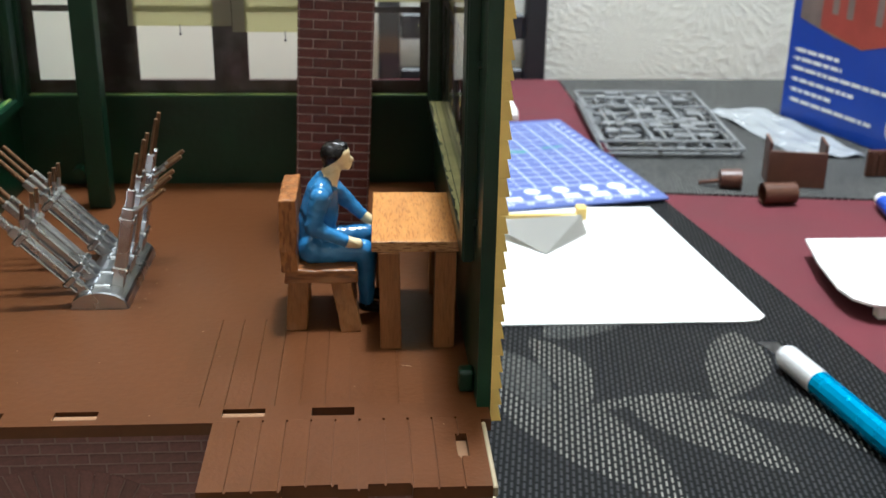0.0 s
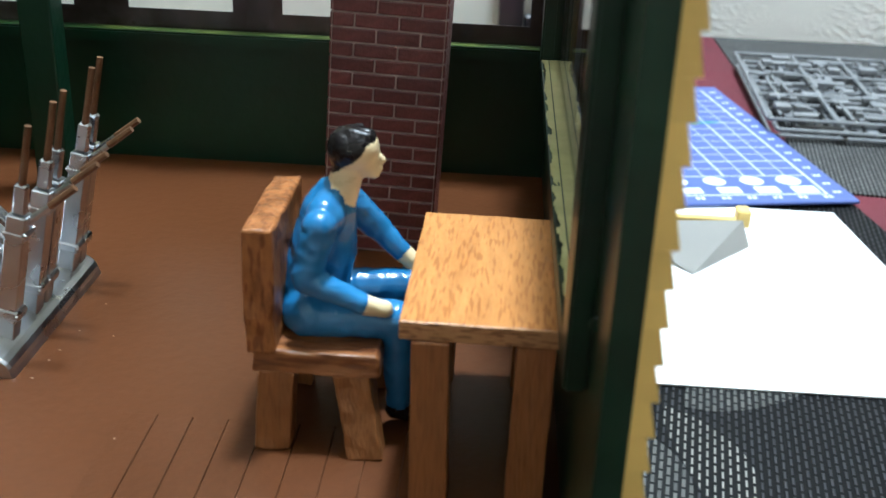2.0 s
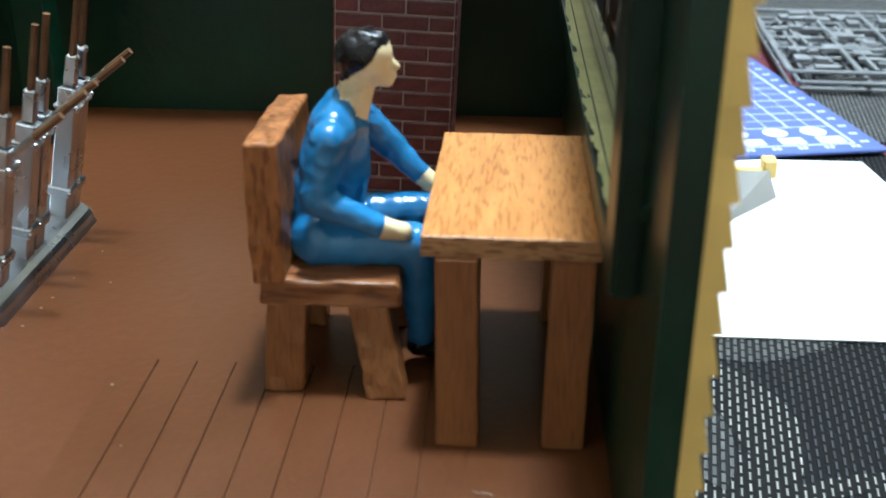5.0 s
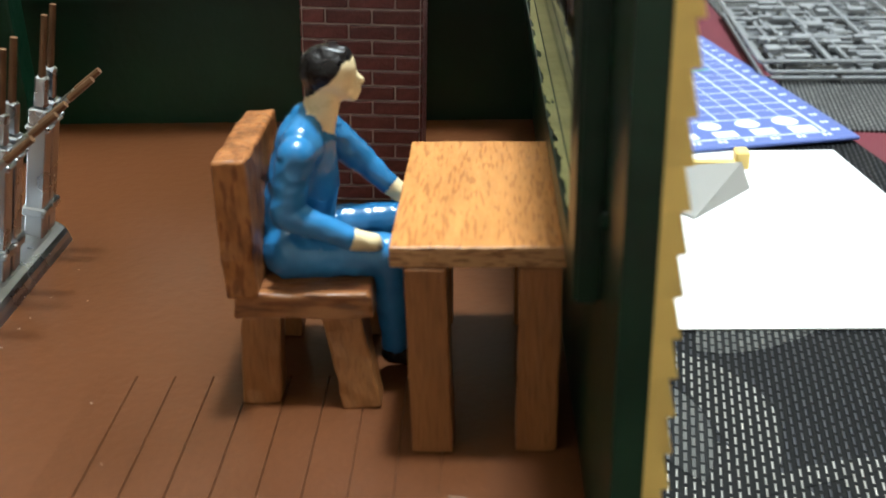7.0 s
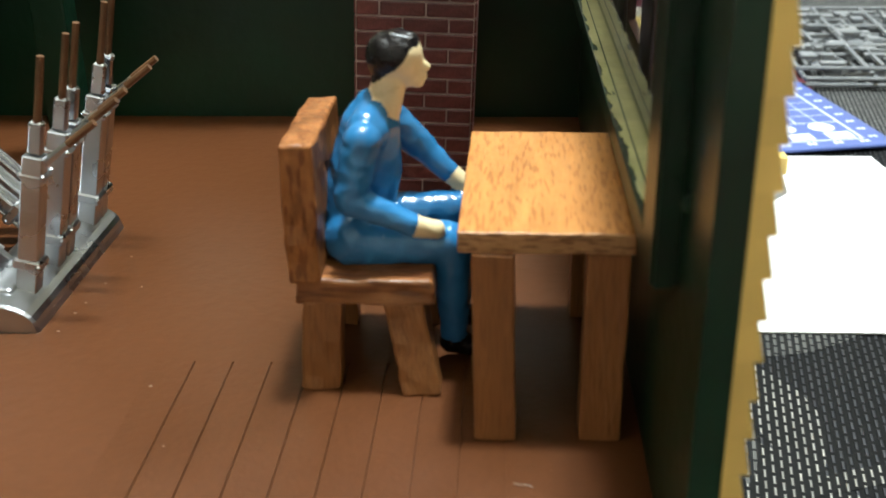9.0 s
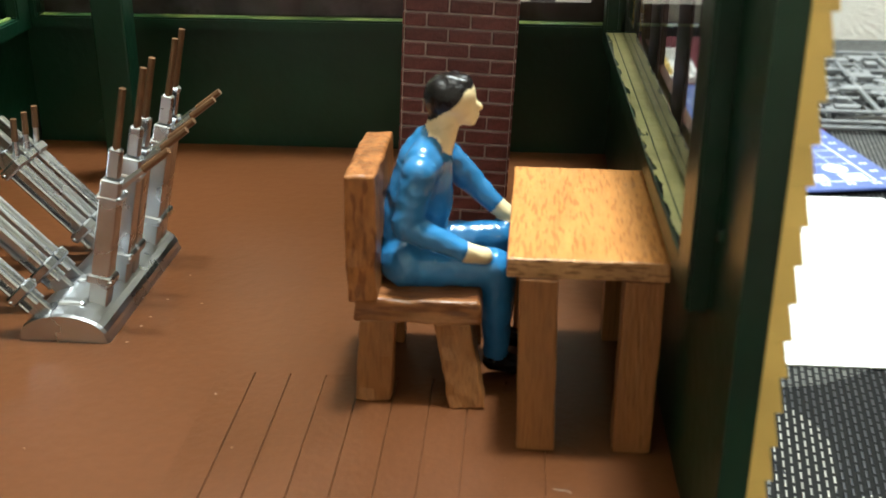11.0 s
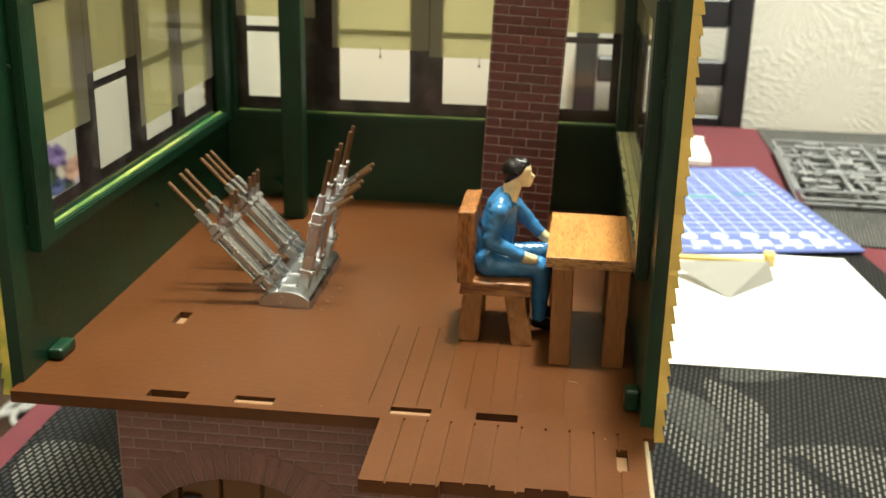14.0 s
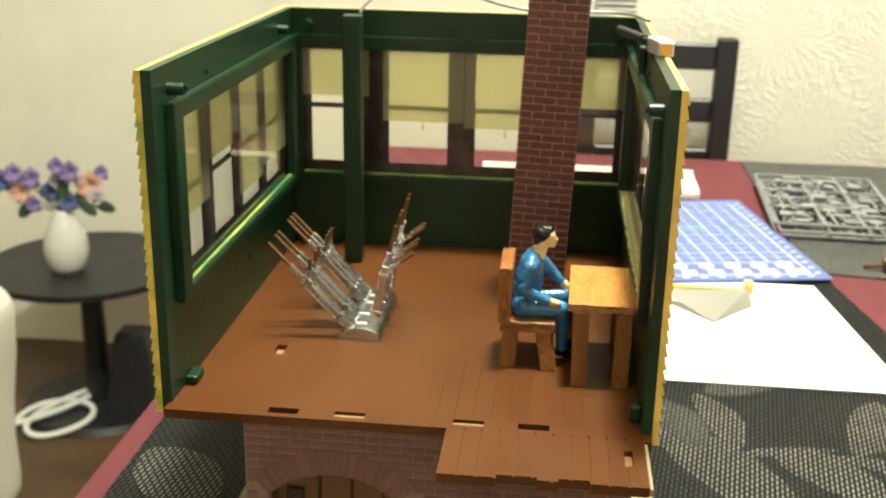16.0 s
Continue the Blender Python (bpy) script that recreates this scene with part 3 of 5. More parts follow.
ball(bm, (-90.4, 136.5, 53.5), 0.6, (1.2, 1, 1), sub=2)
part("glue_speck", bm, GLUE, wall_back, "white speck of dried glue")

for parent, x, inward, spots in ((wall_left, -91, 1, ((6, 30), (5.5, 62), (40, 80.5), (75, 15), (110, 14))), (wall_right, 31.2, -1, ((8, 34), (7, 64), (60, 81), (50, 12)))):
    for y, z in spots:
        bm = bmesh.new()
        rod(bm, (x, y, z), (x + inward * 0.12, y, z), 0.75, 0.7, 14)
        rod(bm, (x + inward * 0.12, y, z), (x + inward * 0.13, y, z), 0.4, 0.38, 12)
        part("pin_mark", bm, GREEN, parent)

# lower storey: front wall with its arched door, plain side walls
ARCH_X, ARCH_Z, ARCH_R, ARCH_HALF = -48.0, -42.5, 25.0, radians(44)
bm = bmesh.new()
n = 24
SPAN = ARCH_R * math.sin(ARCH_HALF)
outer = [(-71.5, -2.6), (28, -2.6), (28, TABLE), (ARCH_X + SPAN, TABLE)]
arc = [(ARCH_X + ARCH_R * math.sin(a), ARCH_Z + ARCH_R * math.cos(a)) for a in [ARCH_HALF * (1 - 2 * k / n) for k in range(n + 1)]]
loop = outer + arc + [(ARCH_X - SPAN, TABLE), (-71.5, TABLE)]
f = bm.faces.new([bm.verts.new((x * MM, -2.6 * MM, z * MM)) for x, z in loop])
r = bmesh.ops.extrude_face_region(bm, geom=[f])
bmesh.ops.translate(bm, vec=(0, 3 * MM, 0), verts=[v for v in r["geom"] if isinstance(v, bmesh.types.BMVert)])
bmesh.ops.recalc_face_normals(bm, faces=bm.faces)
base_wall = part("base_wall", bm, MORTAR_DULL, tower, "dull brick lower storey wall")
for lim in ((-71.5, -69, 0.5, 138, TABLE, -3.4), (27.5, 30, 0.5, 138, TABLE, -3.4), (-68.9, 27.4, 135.5, 138, TABLE, -3.4)):
    bm = bmesh.new()
    box(bm, *lim)
    part("base_side_wall", bm, BRICK_DULL, tower)
door = None
bm = bmesh.new()
box(bm, ARCH_X - 22, ARCH_X + 22, 4, 5.5, TABLE, -14)
door = part("arched_door", bm, BROWN, tower, "brown plank door in the arch")
for k in range(5):
    bm = bmesh.new()
    x = ARCH_X - 22 + k * 8.8
    box(bm, x, x + 8.2, 2.9, 3.98, TABLE, -15, 0.25)
    part("door_board", bm, BROWN_PLANK, door)
bm = bmesh.new()
box(bm, ARCH_X - 13, ARCH_X - 9, 2.0, 2.85, -42, -25, 0.3)
box(bm, ARCH_X - 3, ARCH_X + 12, 2.0, 2.85, -31, -28, 0.3)
part("door_strap", bm, DARK, door)

# chimney stack, leaning slightly
stack = thing("brick_chimney", "dark red brick chimney stack with pale mortar joints", "chimney", at=(5.0, 107.5, 0.0))
stack.matrix_basis = PLACE @ pose(1.0 * MM, 105.5 * MM, 0.02 * MM, 0, 2.3, 0)
bm = bmesh.new()
box(bm, -9.35, 9.35, -9.35, 9.35, 0, 126)
core = part("mortar_core", bm, MORTAR, stack, "pale mortar")

# post
bm = bmesh.new()
box(bm, -67.9, -61.6, 115.5, 121.5, 0, 87.8, 0.4, seg=2)
tagged(link_mesh("support_post", bm, GREEN), "dark green square post standing on the brown floor", "post")

# ---- table and chair ----
tab = thing("small_table", "small orange-stained wooden table with thick square legs", "table", at=(20.8, 41.9, 0), turn=-1.0)
bm = bmesh.new()
vs = box(bm, -9.0, 9.0, -15.9, 16.3, 21.2, 23.5, 0.2, seg=2)
bm.faces.ensure_lookup_table()
for f in bm.faces:
    if f.normal.y < -0.7:
        f.material_index = 1
hand_cut(bm, 0.10)
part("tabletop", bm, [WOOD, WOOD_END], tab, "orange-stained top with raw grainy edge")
for x, y, lean in ((-5.4, -14.0, 0.6), (6.4, -13.6, -0.5), (-6.2, 13.0, 0), (6.2, 13.0, 0)):
    bm = bmesh.new()
    box(bm, x - 2.2, x + 2.2, y - 2.2, y + 2.2, 0.0, 21.18, 0.22, seg=2)
    for v in bm.verts:
        v.co.x += lean * MM * (v.co.z / (21.2 * MM) - 1) * -0.6
        v.co.y += (1.6 if y < 0 else 0) * (v.co.z / (21.2 * MM) - 1) * MM
    hand_cut(bm, 0.14)
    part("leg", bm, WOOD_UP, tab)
bm = bmesh.new()
ball(bm, (-5.0, -14.9, 0.08), 0.28, (1.6, 0.9, 0.4), sub=2)
part("glue_blob", bm, GLUE, tab, "clear dried glue")

chair = thing("wooden_chair", "brown-stained block-built wooden chair beside the table", "chair", at=(0.4, 44.5, 0), turn=0)
bm = bmesh.new()
box(bm, -7.6, 8.0, -9.6, 9.6, 10.6, 13.6, 0.35, seg=2)
for v in bm.verts:
    v.co += Vector((noise.noise(v.co * 0.4 / MM), noise.noise(v.co * 0.4 / MM + Vector((5, 0, 0))), noise.noise(v.co * 0.5 / MM + Vector((0, 9, 0))))) * 0.22 * MM
hand_cut(bm, 0.3)
part("seat", bm, WOOD_SEAT, chair)
bm = bmesh.new()
box(bm, -8.3, -4.6, -9.8, 9.8, 13.2, 29.6, 0.35, seg=2)
for v in bm.verts:
    if v.co.y > 0 and v.co.z > 25 * MM:
        v.co.z -= 0.3 * MM
hand_cut(bm, 0.28)
part("backrest", bm, WOOD_BACK, chair)
for x, y, dx, dy in ((-4.6, -7.6, -0.6, -1.0), (4.6, -7.6, 2.0, -2.2), (-4.8, 7.3, -0.4, 0), (5.2, 7.3, 0.4, 0)):
    bm = bmesh.new()
    box(bm, x - 2.25, x + 2.25, y - 2.0, y + 2.0, 0.0, 10.9, 0.3, seg=2)
    for v in bm.verts:
        k = 1 - v.co.z / (10.9 * MM)
        v.co.x += dx * k * MM
        v.co.y += dy * k * MM
    hand_cut(bm, 0.24)
    part("leg", bm, WOOD_UP, chair)

for x, y, r in ((6.2, -9.6, 0.28), (7.4, -9.8, 0.22), (4.9, -9.9, 0.2), (-6.9, -9.3, 0.18)):
    bm = bmesh.new()
    ball(bm, (x, y, 0.12), r, (1.4, 0.8, 0.9), sub=1)
    part("glue_fleck", bm, GLUE, chair, "dried glue fleck")

# ---- painted figure: one plain mesh ----
FIGURE_FORMS = [  # a, b, radius a, radius b, material
    ((-1.6, 43, 16.2), (0.2, 43, 23.5), 4.6, 4.2, 0), ((0.2, 43, 23.5), (0.9, 43, 28.4), 4.3, 3.5, 0), ((1.1, 43, 31.2), (0.8, 43, 29.6), 1.9, 2.7, 0), ((1.6, 43, 31.2), (0.9, 39.4, 29.6), 1.6, 2.1, 0), ((1.6, 43, 31.2), (1.2, 46.6, 29.6), 1.6, 2.1, 0),
    ((1.0, 39.6, 29.0), (1.0, 46.4, 29.0), 2.5, 2.5, 0), ((-1.2, 39.5, 16.2), (-1.2, 46.5, 16.2), 3.4, 3.4, 0),
    ((0.6, 37.4, 28.6), (-0.8, 36.4, 22.6), 2.2, 1.9, 0), ((-0.8, 36.4, 22.2), (5.8, 36.6, 19.2), 1.9, 1.4, 0), ((6.4, 36.7, 19.0), (8.6, 37.0, 18.5), 1.3, 1.1, 1),
    ((2.0, 48.4, 28.6), (6.6, 49.4, 23.6), 2.2, 1.8, 0), ((6.6, 49.4, 23.6), (9.4, 49.0, 21.0), 1.7, 1.4, 0), ((9.6, 49.0, 20.8), (11.8, 48.4, 19.2), 1.3, 1.1, 1),
    ((-0.6, 39.6, 15.9), (10.0, 39.0, 16.0), 3.0, 2.5, 0), ((10.2, 39.0, 15.8), (10.4, 39.8, 4.2), 2.45, 1.7, 0),
    ((-0.6, 46.4, 15.9), (10.8, 47.6, 16.6), 3.0, 2.4, 0), ((10.9, 47.6, 16.4), (10.6, 47.2, 4.2), 2.4, 1.7, 0),
    ((10.2, 39.8, 2.6), (13.8, 40.0, 1.7), 1.6, 1.2, 2), ((10.4, 47.2, 2.6), (13.9, 47.2, 1.7), 1.6, 1.2, 2),
    ((2.3, 43, 29.6), (3.3, 43, 34.2), 1.95, 2.05, 1), ((3.8, 43, 36.75), (4.4, 43, 36.9), 2.75, 2.75, 1),
    ((5.0, 43, 37.0), (5.3, 43, 35.2), 1.95, 1.75, 1), ((5.3, 43, 34.5), (6.45, 43, 33.95), 1.3, 0.85, 1),
    ((6.9, 43, 36.3), (7.55, 43, 35.55), 0.35, 0.48, 1), ((6.9, 43, 34.55), (7.15, 43, 34.5), 0.55, 0.5, 1),
    ((3.3, 43, 36.9), (5.6, 43, 38.35), 2.65, 1.2, 2), ((2.9, 43, 36.3), (2.9, 43, 35.3), 2.15, 1.8, 2), ((3.6, 42.2, 39.0), (5.9, 41.8, 38.8), 0.7, 0.5, 2), ((2.4, 44.0, 38.6), (4.6, 44.4, 39.2), 0.7, 0.5, 2),
]


def make_figure():
    bm = bmesh.new()
    for a, b, ra, rb, _ in FIGURE_FORMS:
        rod(bm, a, b, ra, rb, 18)
        ball(bm, a, ra, sub=3)
        ball(bm, b, rb, sub=3)
    me = bpy.data.meshes.new("rough")
    bm.to_mesh(me)
    bm.free()
    ob = new("rough", me)
    rm = ob.modifiers.new("join", "REMESH")
    rm.mode, rm.voxel_size = "VOXEL", 0.22 * MM
    sm = ob.modifiers.new("soften", "SMOOTH")
    sm.factor, sm.iterations = 0.5, 6
    dg = bpy.context.evaluated_depsgraph_get()
    done = bpy.data.meshes.new_from_object(ob.evaluated_get(dg))
    bpy.data.objects.remove(ob)
    bpy.data.meshes.remove(me)
    done.name = "seated_figure"
    segs = [(np.array(a), np.array(b), ra, rb, k) for a, b, ra, rb, k in FIGURE_FORMS]
    n = len(done.polygons)
    centre = np.empty(n * 3)
    done.polygons.foreach_get("center", centre)
    centre = centre.reshape(-1, 3) / MM
    best, index = np.full(n, 1e9), np.zeros(n, dtype=np.int32)
    for a, b, ra, rb, k in segs:
        d = b - a
        u = np.clip(((centre - a) @ d) / (d @ d), 0, 1)
        gap = np.linalg.norm(centre - a - u[:, None] * d, axis=1) - (ra + (rb - ra) * u)
        near = gap < best
        best[near], index[near] = gap[near], k
    x, y, z = centre.T
    head = z > 33.4
    hairline = np.interp(x + 0.25 * np.sin(y * 3.1), [0.5, 1.6, 2.6, 4.2, 5.9, 7.4], [33.9, 34.0, 34.5, 35.8, 37.8, 38.7])
    index[head] = np.where(z > hairline, 2, 1)[head]
    neck = (z > 28.9) & ~head & (x > 1.4) & (abs(y - 43) < 0.75 * (z - 28.9)) & (abs(y - 43) < 2.0)
    index[neck] = 1
    done.materials.clear()
    for m in (BLUE, SKIN, HAIR):
        done.materials.append(m)
    done.polygons.foreach_set("material_index", index)
    done.polygons.foreach_set("use_smooth", np.ones(n, dtype=bool))
    # brush-thick paint and moulded cloth folds
    normals = [v.normal.copy() for v in done.vertices]
    for v, nn in zip(done.vertices, normals):
        if v.co.z < 28.8 * MM:
            p = v.co / MM
            q = Vector((p.x * 0.32 + 0.25 * p.z, p.y * 0.30, p.z * 0.30 - 0.2 * p.x))
            fold = 1 - abs(noise.noise(q * 1.15)) * 3.0
            v.co += nn * MM * (0.10 * max(-0.6, fold) + 0.02 * noise.noise(p * 0.9) - 0.04)
    fig = new("seated_figurine", done)
    fig.location.y = 1.6 * MM
    return tagged(fig, "glossy painted seated figurine in blue overalls on the wooden chair", "figurine")


make_figure()

# ---- lever frame ----
levers = thing("lever_frame", "silver plastic signal lever frame with copper-brown handles", "lever frame", at=(-1.0, -1.6, 0))
bm = bmesh.new()
n = 14
rings = []
for y in (48.0, 48.6, 82.4, 83.0):
    s = 0.96 if y in (48.0, 83.0) else 1.0
    ring = []
    for k in range(n + 1):
        a = math.pi * k / n
        ring.append(bm.verts.new(((-48.8 - 6.3 * s * math.cos(a)) * MM, y * MM, (0.7 + 3.3 * s * math.sin(a)) * MM)))
    ring = [bm.verts.new(((-48.8 - 6.6 * s) * MM, y * MM, 0.0))] + ring + [bm.verts.new(((-48.8 + 6.6 * s) * MM, y * MM, 0.0))]
    rings.append(ring)
for a, b in zip(rings, rings[1:]):
    for k in range(len(a) - 1):
        bm.faces.new([a[k], a[k + 1], b[k + 1], b[k]])
bm.faces.new(rings[0])
bm.faces.new(rings[-1])
bmesh.ops.recalc_face_normals(bm, faces=bm.faces)
plate = part("base_plate", bm, SILVER, levers, "silver half-round base", smooth=False)
for y in (52.6, 60.4, 69.8, 75.8):
    bm = bmesh.new()
    box(bm, -50.9, -46.7, y - 1.1, y + 1.1, 3.0, 4.4, 0.5, seg=2)
    part("quadrant_rib", bm, SILVER, plate)


def lever(y, foot, tip, dirn):
    """One lever: flat bar with guide rods, collars, a thinner shank, copper handle, and the catch handle beside it."""
    a, b = Vector((foot[0], y, foot[1])), Vector((tip[0], y, tip[1]))
    d = (b - a).normalized()
    length = (b - a).length
    q = d.to_track_quat("Z", "Y").to_matrix().to_4x4()
    m = Matrix.Translation(a * MM) @ q
    k = length
    bm = bmesh.new()
    h = 0.55 if dirn < 0 else 1.3
    box(bm, -h, h, -1.35, 1.35, -0.5, 0.60 * k, 0.18, m=m)
    box(bm, -0.65, 0.65, -0.95, 0.95, 0.60 * k, 0.74 * k, 0.3, m=m)
    bar = part("lever_bar", bm, SILVER, levers)
    for u, v in ((-0.95, -0.95), (-0.95, 0.95), (0.95, -0.95), (0.95, 0.95)):
        bm = bmesh.new()
        rod(bm, m @ Vector((u * MM, v * MM, 0.05 * k * MM)) / MM, m @ Vector((u * MM, v * MM, 0.5 * k * MM)) / MM, 0.34, sides=8)
        part("catch_rod", bm, SILVER, bar)
    for z, w in ((0.10, 1.9), (0.50, 2.0)):
        bm = bmesh.new()
        d1 = 1.55 if dirn < 0 or z < 0.3 else 1.42
        box(bm, -d1, d1, -w * d1 / 1.55, w * d1 / 1.55, z * k, z * k + (1.6 if d1 > 1.5 else 0.9), 0.3, m=m)
        part("collar", bm, SILVER, bar)
    for z in (0.10, 0.50):
        bm = bmesh.new()
        for u in (-1, 1):
            ball(bm, (m @ Vector((u * 1.5 * MM, -1.5 * MM, (z * k + 0.8) * MM))) / MM, 0.42, sub=1)
        part("rivet", bm, SILVER, bar)
    bm = bmesh.new()
    rod(bm, a + d * 0.73 * k, a + d * k, 0.56, 0.50, 10)
    part("handle", bm, COPPER, bar, "copper-brown handle")
    root = a + d * 0.53 * k + Vector((0.9 if dirn > 0 else 0.6, 0.3, 0.6))
    end = root + (Vector((0.80, 0, 0.60)) * 9.5 if dirn > 0 else Vector((0.06, 0, 1.0)) * 7.0)
    bm = bmesh.new()
    rod(bm, root, root.lerp(end, 0.5), 0.55, 0.45, 8)
    part("catch_arm", bm, SILVER, bar)
    bm = bmesh.new()
    rod(bm, root.lerp(end, 0.5), end, 0.55, 0.5, 8)
    part("catch_handle", bm, COPPER, bar, "short copper-brown catch handle")


for y in (50.6, 58.4, 62.2, 73.9, 77.8, 81.6):
    lever(y, (-52.0, 3.0), (-76.5, 28.6), -1)
for y, tip in ((54.5, 34.6), (62.8, 35.4), (66.4, 36.0), (77.4, 36.4), (80.6, 37.2)):
    lever(y, (-45.6, 3.2), (-45.6 + 0.215 * (tip - 3.2), tip), 1)

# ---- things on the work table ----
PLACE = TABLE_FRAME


def weave_material(name, strand_a, strand_b, gap, gap_share):
    """Woven vinyl: short raised strands in staggered rows."""
    m = bpy.data.materials.new(name)
    m.use_nodes = True
    nt = m.node_tree
    bs = nt.nodes["Principled BSDF"]
    tc = nt.nodes.new("ShaderNodeTexCoord")
    mp = nt.nodes.new("ShaderNodeMapping")
    mp.inputs["Rotation"].default_value = (0, 0, radians(90 + 9))
    mp.inputs["Scale"].default_value = (1 / MM, 1 / MM, 1 / MM)
    nt.links.new(tc.outputs["Object"], mp.inputs[0])
    br = nt.nodes.new("ShaderNodeTexBrick")
    br.inputs["Scale"].default_value, br.inputs["Mortar Size"].default_value = 1.0, gap_share
    br.inputs["Brick Width"].default_value, br.inputs["Row Height"].default_value = 4.6, 2.1
    br.inputs["Mortar Smooth"].default_value = 0.4
    br.inputs["Color1"].default_value, br.inputs["Color2"].default_value, br.inputs["Mortar"].default_value = (*strand_a, 1), (*strand_b, 1), (*gap, 1)
    nt.links.new(mp.outputs[0], br.inputs["Vector"])
    ns = nt.nodes.new("ShaderNodeTexNoise")
    ns.inputs["Scale"].default_value = 25
    nt.links.new(tc.outputs["Object"], ns.inputs[0])
    mr = nt.nodes.new("ShaderNodeMapRange")
    mr.inputs[3].default_value, mr.inputs[4].default_value = 0.75, 1.2
    nt.links.new(ns.outputs["Fac"], mr.inputs[0])
    sc = nt.nodes.new("ShaderNodeVectorMath")
    sc.operation = "SCALE"
    nt.links.new(br.outputs["Color"], sc.inputs[0])
    nt.links.new(mr.outputs[0], sc.inputs["Scale"])
    nt.links.new(sc.outputs[0], bs.inputs["Base Color"])
    bs.inputs["Roughness"].default_value, bs.inputs["Specular IOR Level"].default_value = 0.6, 0.12
    bp = nt.nodes.new("ShaderNodeBump")
    bp.invert = True
    bp.inputs["Strength"].default_value, bp.inputs["Distance"].default_value = 0.8, 0.0006
    nt.links.new(br.outputs["Fac"], bp.inputs["Height"])
    nt.links.new(bp.outputs[0], bs.inputs["Normal"])
    return m


WEAVE = weave_material("dark_grey_weave", (0.030, 0.0305, 0.033), (0.046, 0.046, 0.049), (0.002, 0.002, 0.002), 0.8)
WEAVE_PALE = weave_material("pale_leaf_weave", (0.30, 0.29, 0.26), (0.20, 0.195, 0.175), (0.004, 0.004, 0.004), 0.9)
WEAVE_MID = weave_material("greyed_leaf_weave", (0.11, 0.11, 0.10), (0.07, 0.07, 0.066), (0.010, 0.010, 0.010), 0.6)
# far placemat: sheen of the dark weave put into lighter strand colours
WEAVE_SHEEN = weave_material("sheen_grey_weave", (0.20, 0.20, 0.19), (0.13, 0.13, 0.125), (0.02, 0.02, 0.02), 0.7)


def placemat(label, corners, z, weave=WEAVE):
    """A woven placemat: a thin slab."""
    ob = thing("placemat", label, "placemat", "placemats")
    bm = bmesh.new()
    f = bm.faces.new([bm.verts.new((x * MM, y * MM, z * MM)) for x, y in corners])
    r = bmesh.ops.extrude_face_region(bm, geom=[f])
    bmesh.ops.translate(bm, vec=(0, 0, 1.1 * MM), verts=[v for v in r["geom"] if isinstance(v, bmesh.types.BMVert)])
    bmesh.ops.recalc_face_normals(bm, faces=bm.faces)
    part("woven_sheet", bm, weave, ob)
    return ob


def leaf_motif(parent, x, y, length, width, turn, z, mat, bend=0.0, skew=0.0):
    """A pale woven leaf: pointed at both ends, fuller on one side."""
    bm = bmesh.new()
    n, up, down = 14, [], []
    for k in range(n + 1):
        u = k / n
        w = math.sin(math.pi * u ** (0.75 + skew)) ** 0.8
        c = bend * math.sin(math.pi * u)
        up.append(((u - 0.5) * length, c + width * 0.55 * w))
        down.append(((u - 0.5) * length, c - width * 0.45 * w))
    ring = up + down[-2:0:-1]
    vs = [bm.verts.new((a * MM, b * MM, 0)) for a, b in ring]
    f = bm.faces.new(vs)
    r = bmesh.ops.extrude_face_region(bm, geom=[f])
    bmesh.ops.translate(bm, vec=(0, 0, 0.02 * MM), verts=[v for v in r["geom"] if isinstance(v, bmesh.types.BMVert)])
    bmesh.ops.recalc_face_normals(bm, faces=bm.faces)
    bmesh.ops.transform(bm, matrix=pose(x * MM, y * MM, z * MM, 0, 0, turn), verts=bm.verts)
    return part("leaf_motif", bm, mat, parent, "pale woven leaf")


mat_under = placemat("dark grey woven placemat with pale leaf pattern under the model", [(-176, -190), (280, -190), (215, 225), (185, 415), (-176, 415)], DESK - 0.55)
placemat("dark grey woven placemat, coloured lighter for sheen, under the sprue frames", [(177, 417), (300, 402), (660, 372), (660, 728), (177, 728)], DESK - 0.55, WEAVE_SHEEN)
ZL = DESK + 0.56
for level, (x, y, length, width, turn, kind, bend, skew) in enumerate((
        (86, 185, 66, 19, -80, 1, 5, 0.1), (86, 139, 112, 36, -58, 1, 0, 0.2), (136, 135, 74, 30, -50, 1, 2, -0.1), (159, 190, 66, 27, -112, 1, 3, 0.1),
        (113, 233, 62, 26, 30, 0, 2, 0.1), (112, 157, 62, 7, 16, 1, 3, 0.0), (170, 144, 76, 14, -24, 1, 3, 0.2), (67, 183, 60, 22, -70, 0, 3, 0.2),
        (197, 129, 80, 28, -55, 1, 0, 0.1), (-150, 98, 66, 36, -52, 1, 0, 0.1), (-140, 20, 80, 26, -40, 1, 0, 0.1), (130, 20, 90, 26, -80, 1, 3, 0),
        (-100, -90, 90, 30, 30, 1, 0, 0.1), (90, -80, 90, 30, -30, 1, 0, 0.1), (-130, 300, 80, 26, 60, 0, 0, 0.1), (180, 20, 70, 24, 70, 1, 0, 0))):
    leaf_motif(mat_under, x, y, length, width, turn, ZL + 0.03 * level, WEAVE_PALE if kind else WEAVE_MID, bend, skew)

bm = bmesh.new()
f = bm.faces.new([bm.verts.new((x * MM, y * MM, (DESK + 1.1) * MM)) for x, y in ((-119, -62), (50, -62), (53, 229), (-20, 229), (-119, 99))])
r = bmesh.ops.extrude_face_region(bm, geom=[f])
bmesh.ops.translate(bm, vec=(0, 0, 1.5 * MM), verts=[v for v in r["geom"] if isinstance(v, bmesh.types.BMVert)])
bmesh.ops.recalc_face_normals(bm, faces=bm.faces)
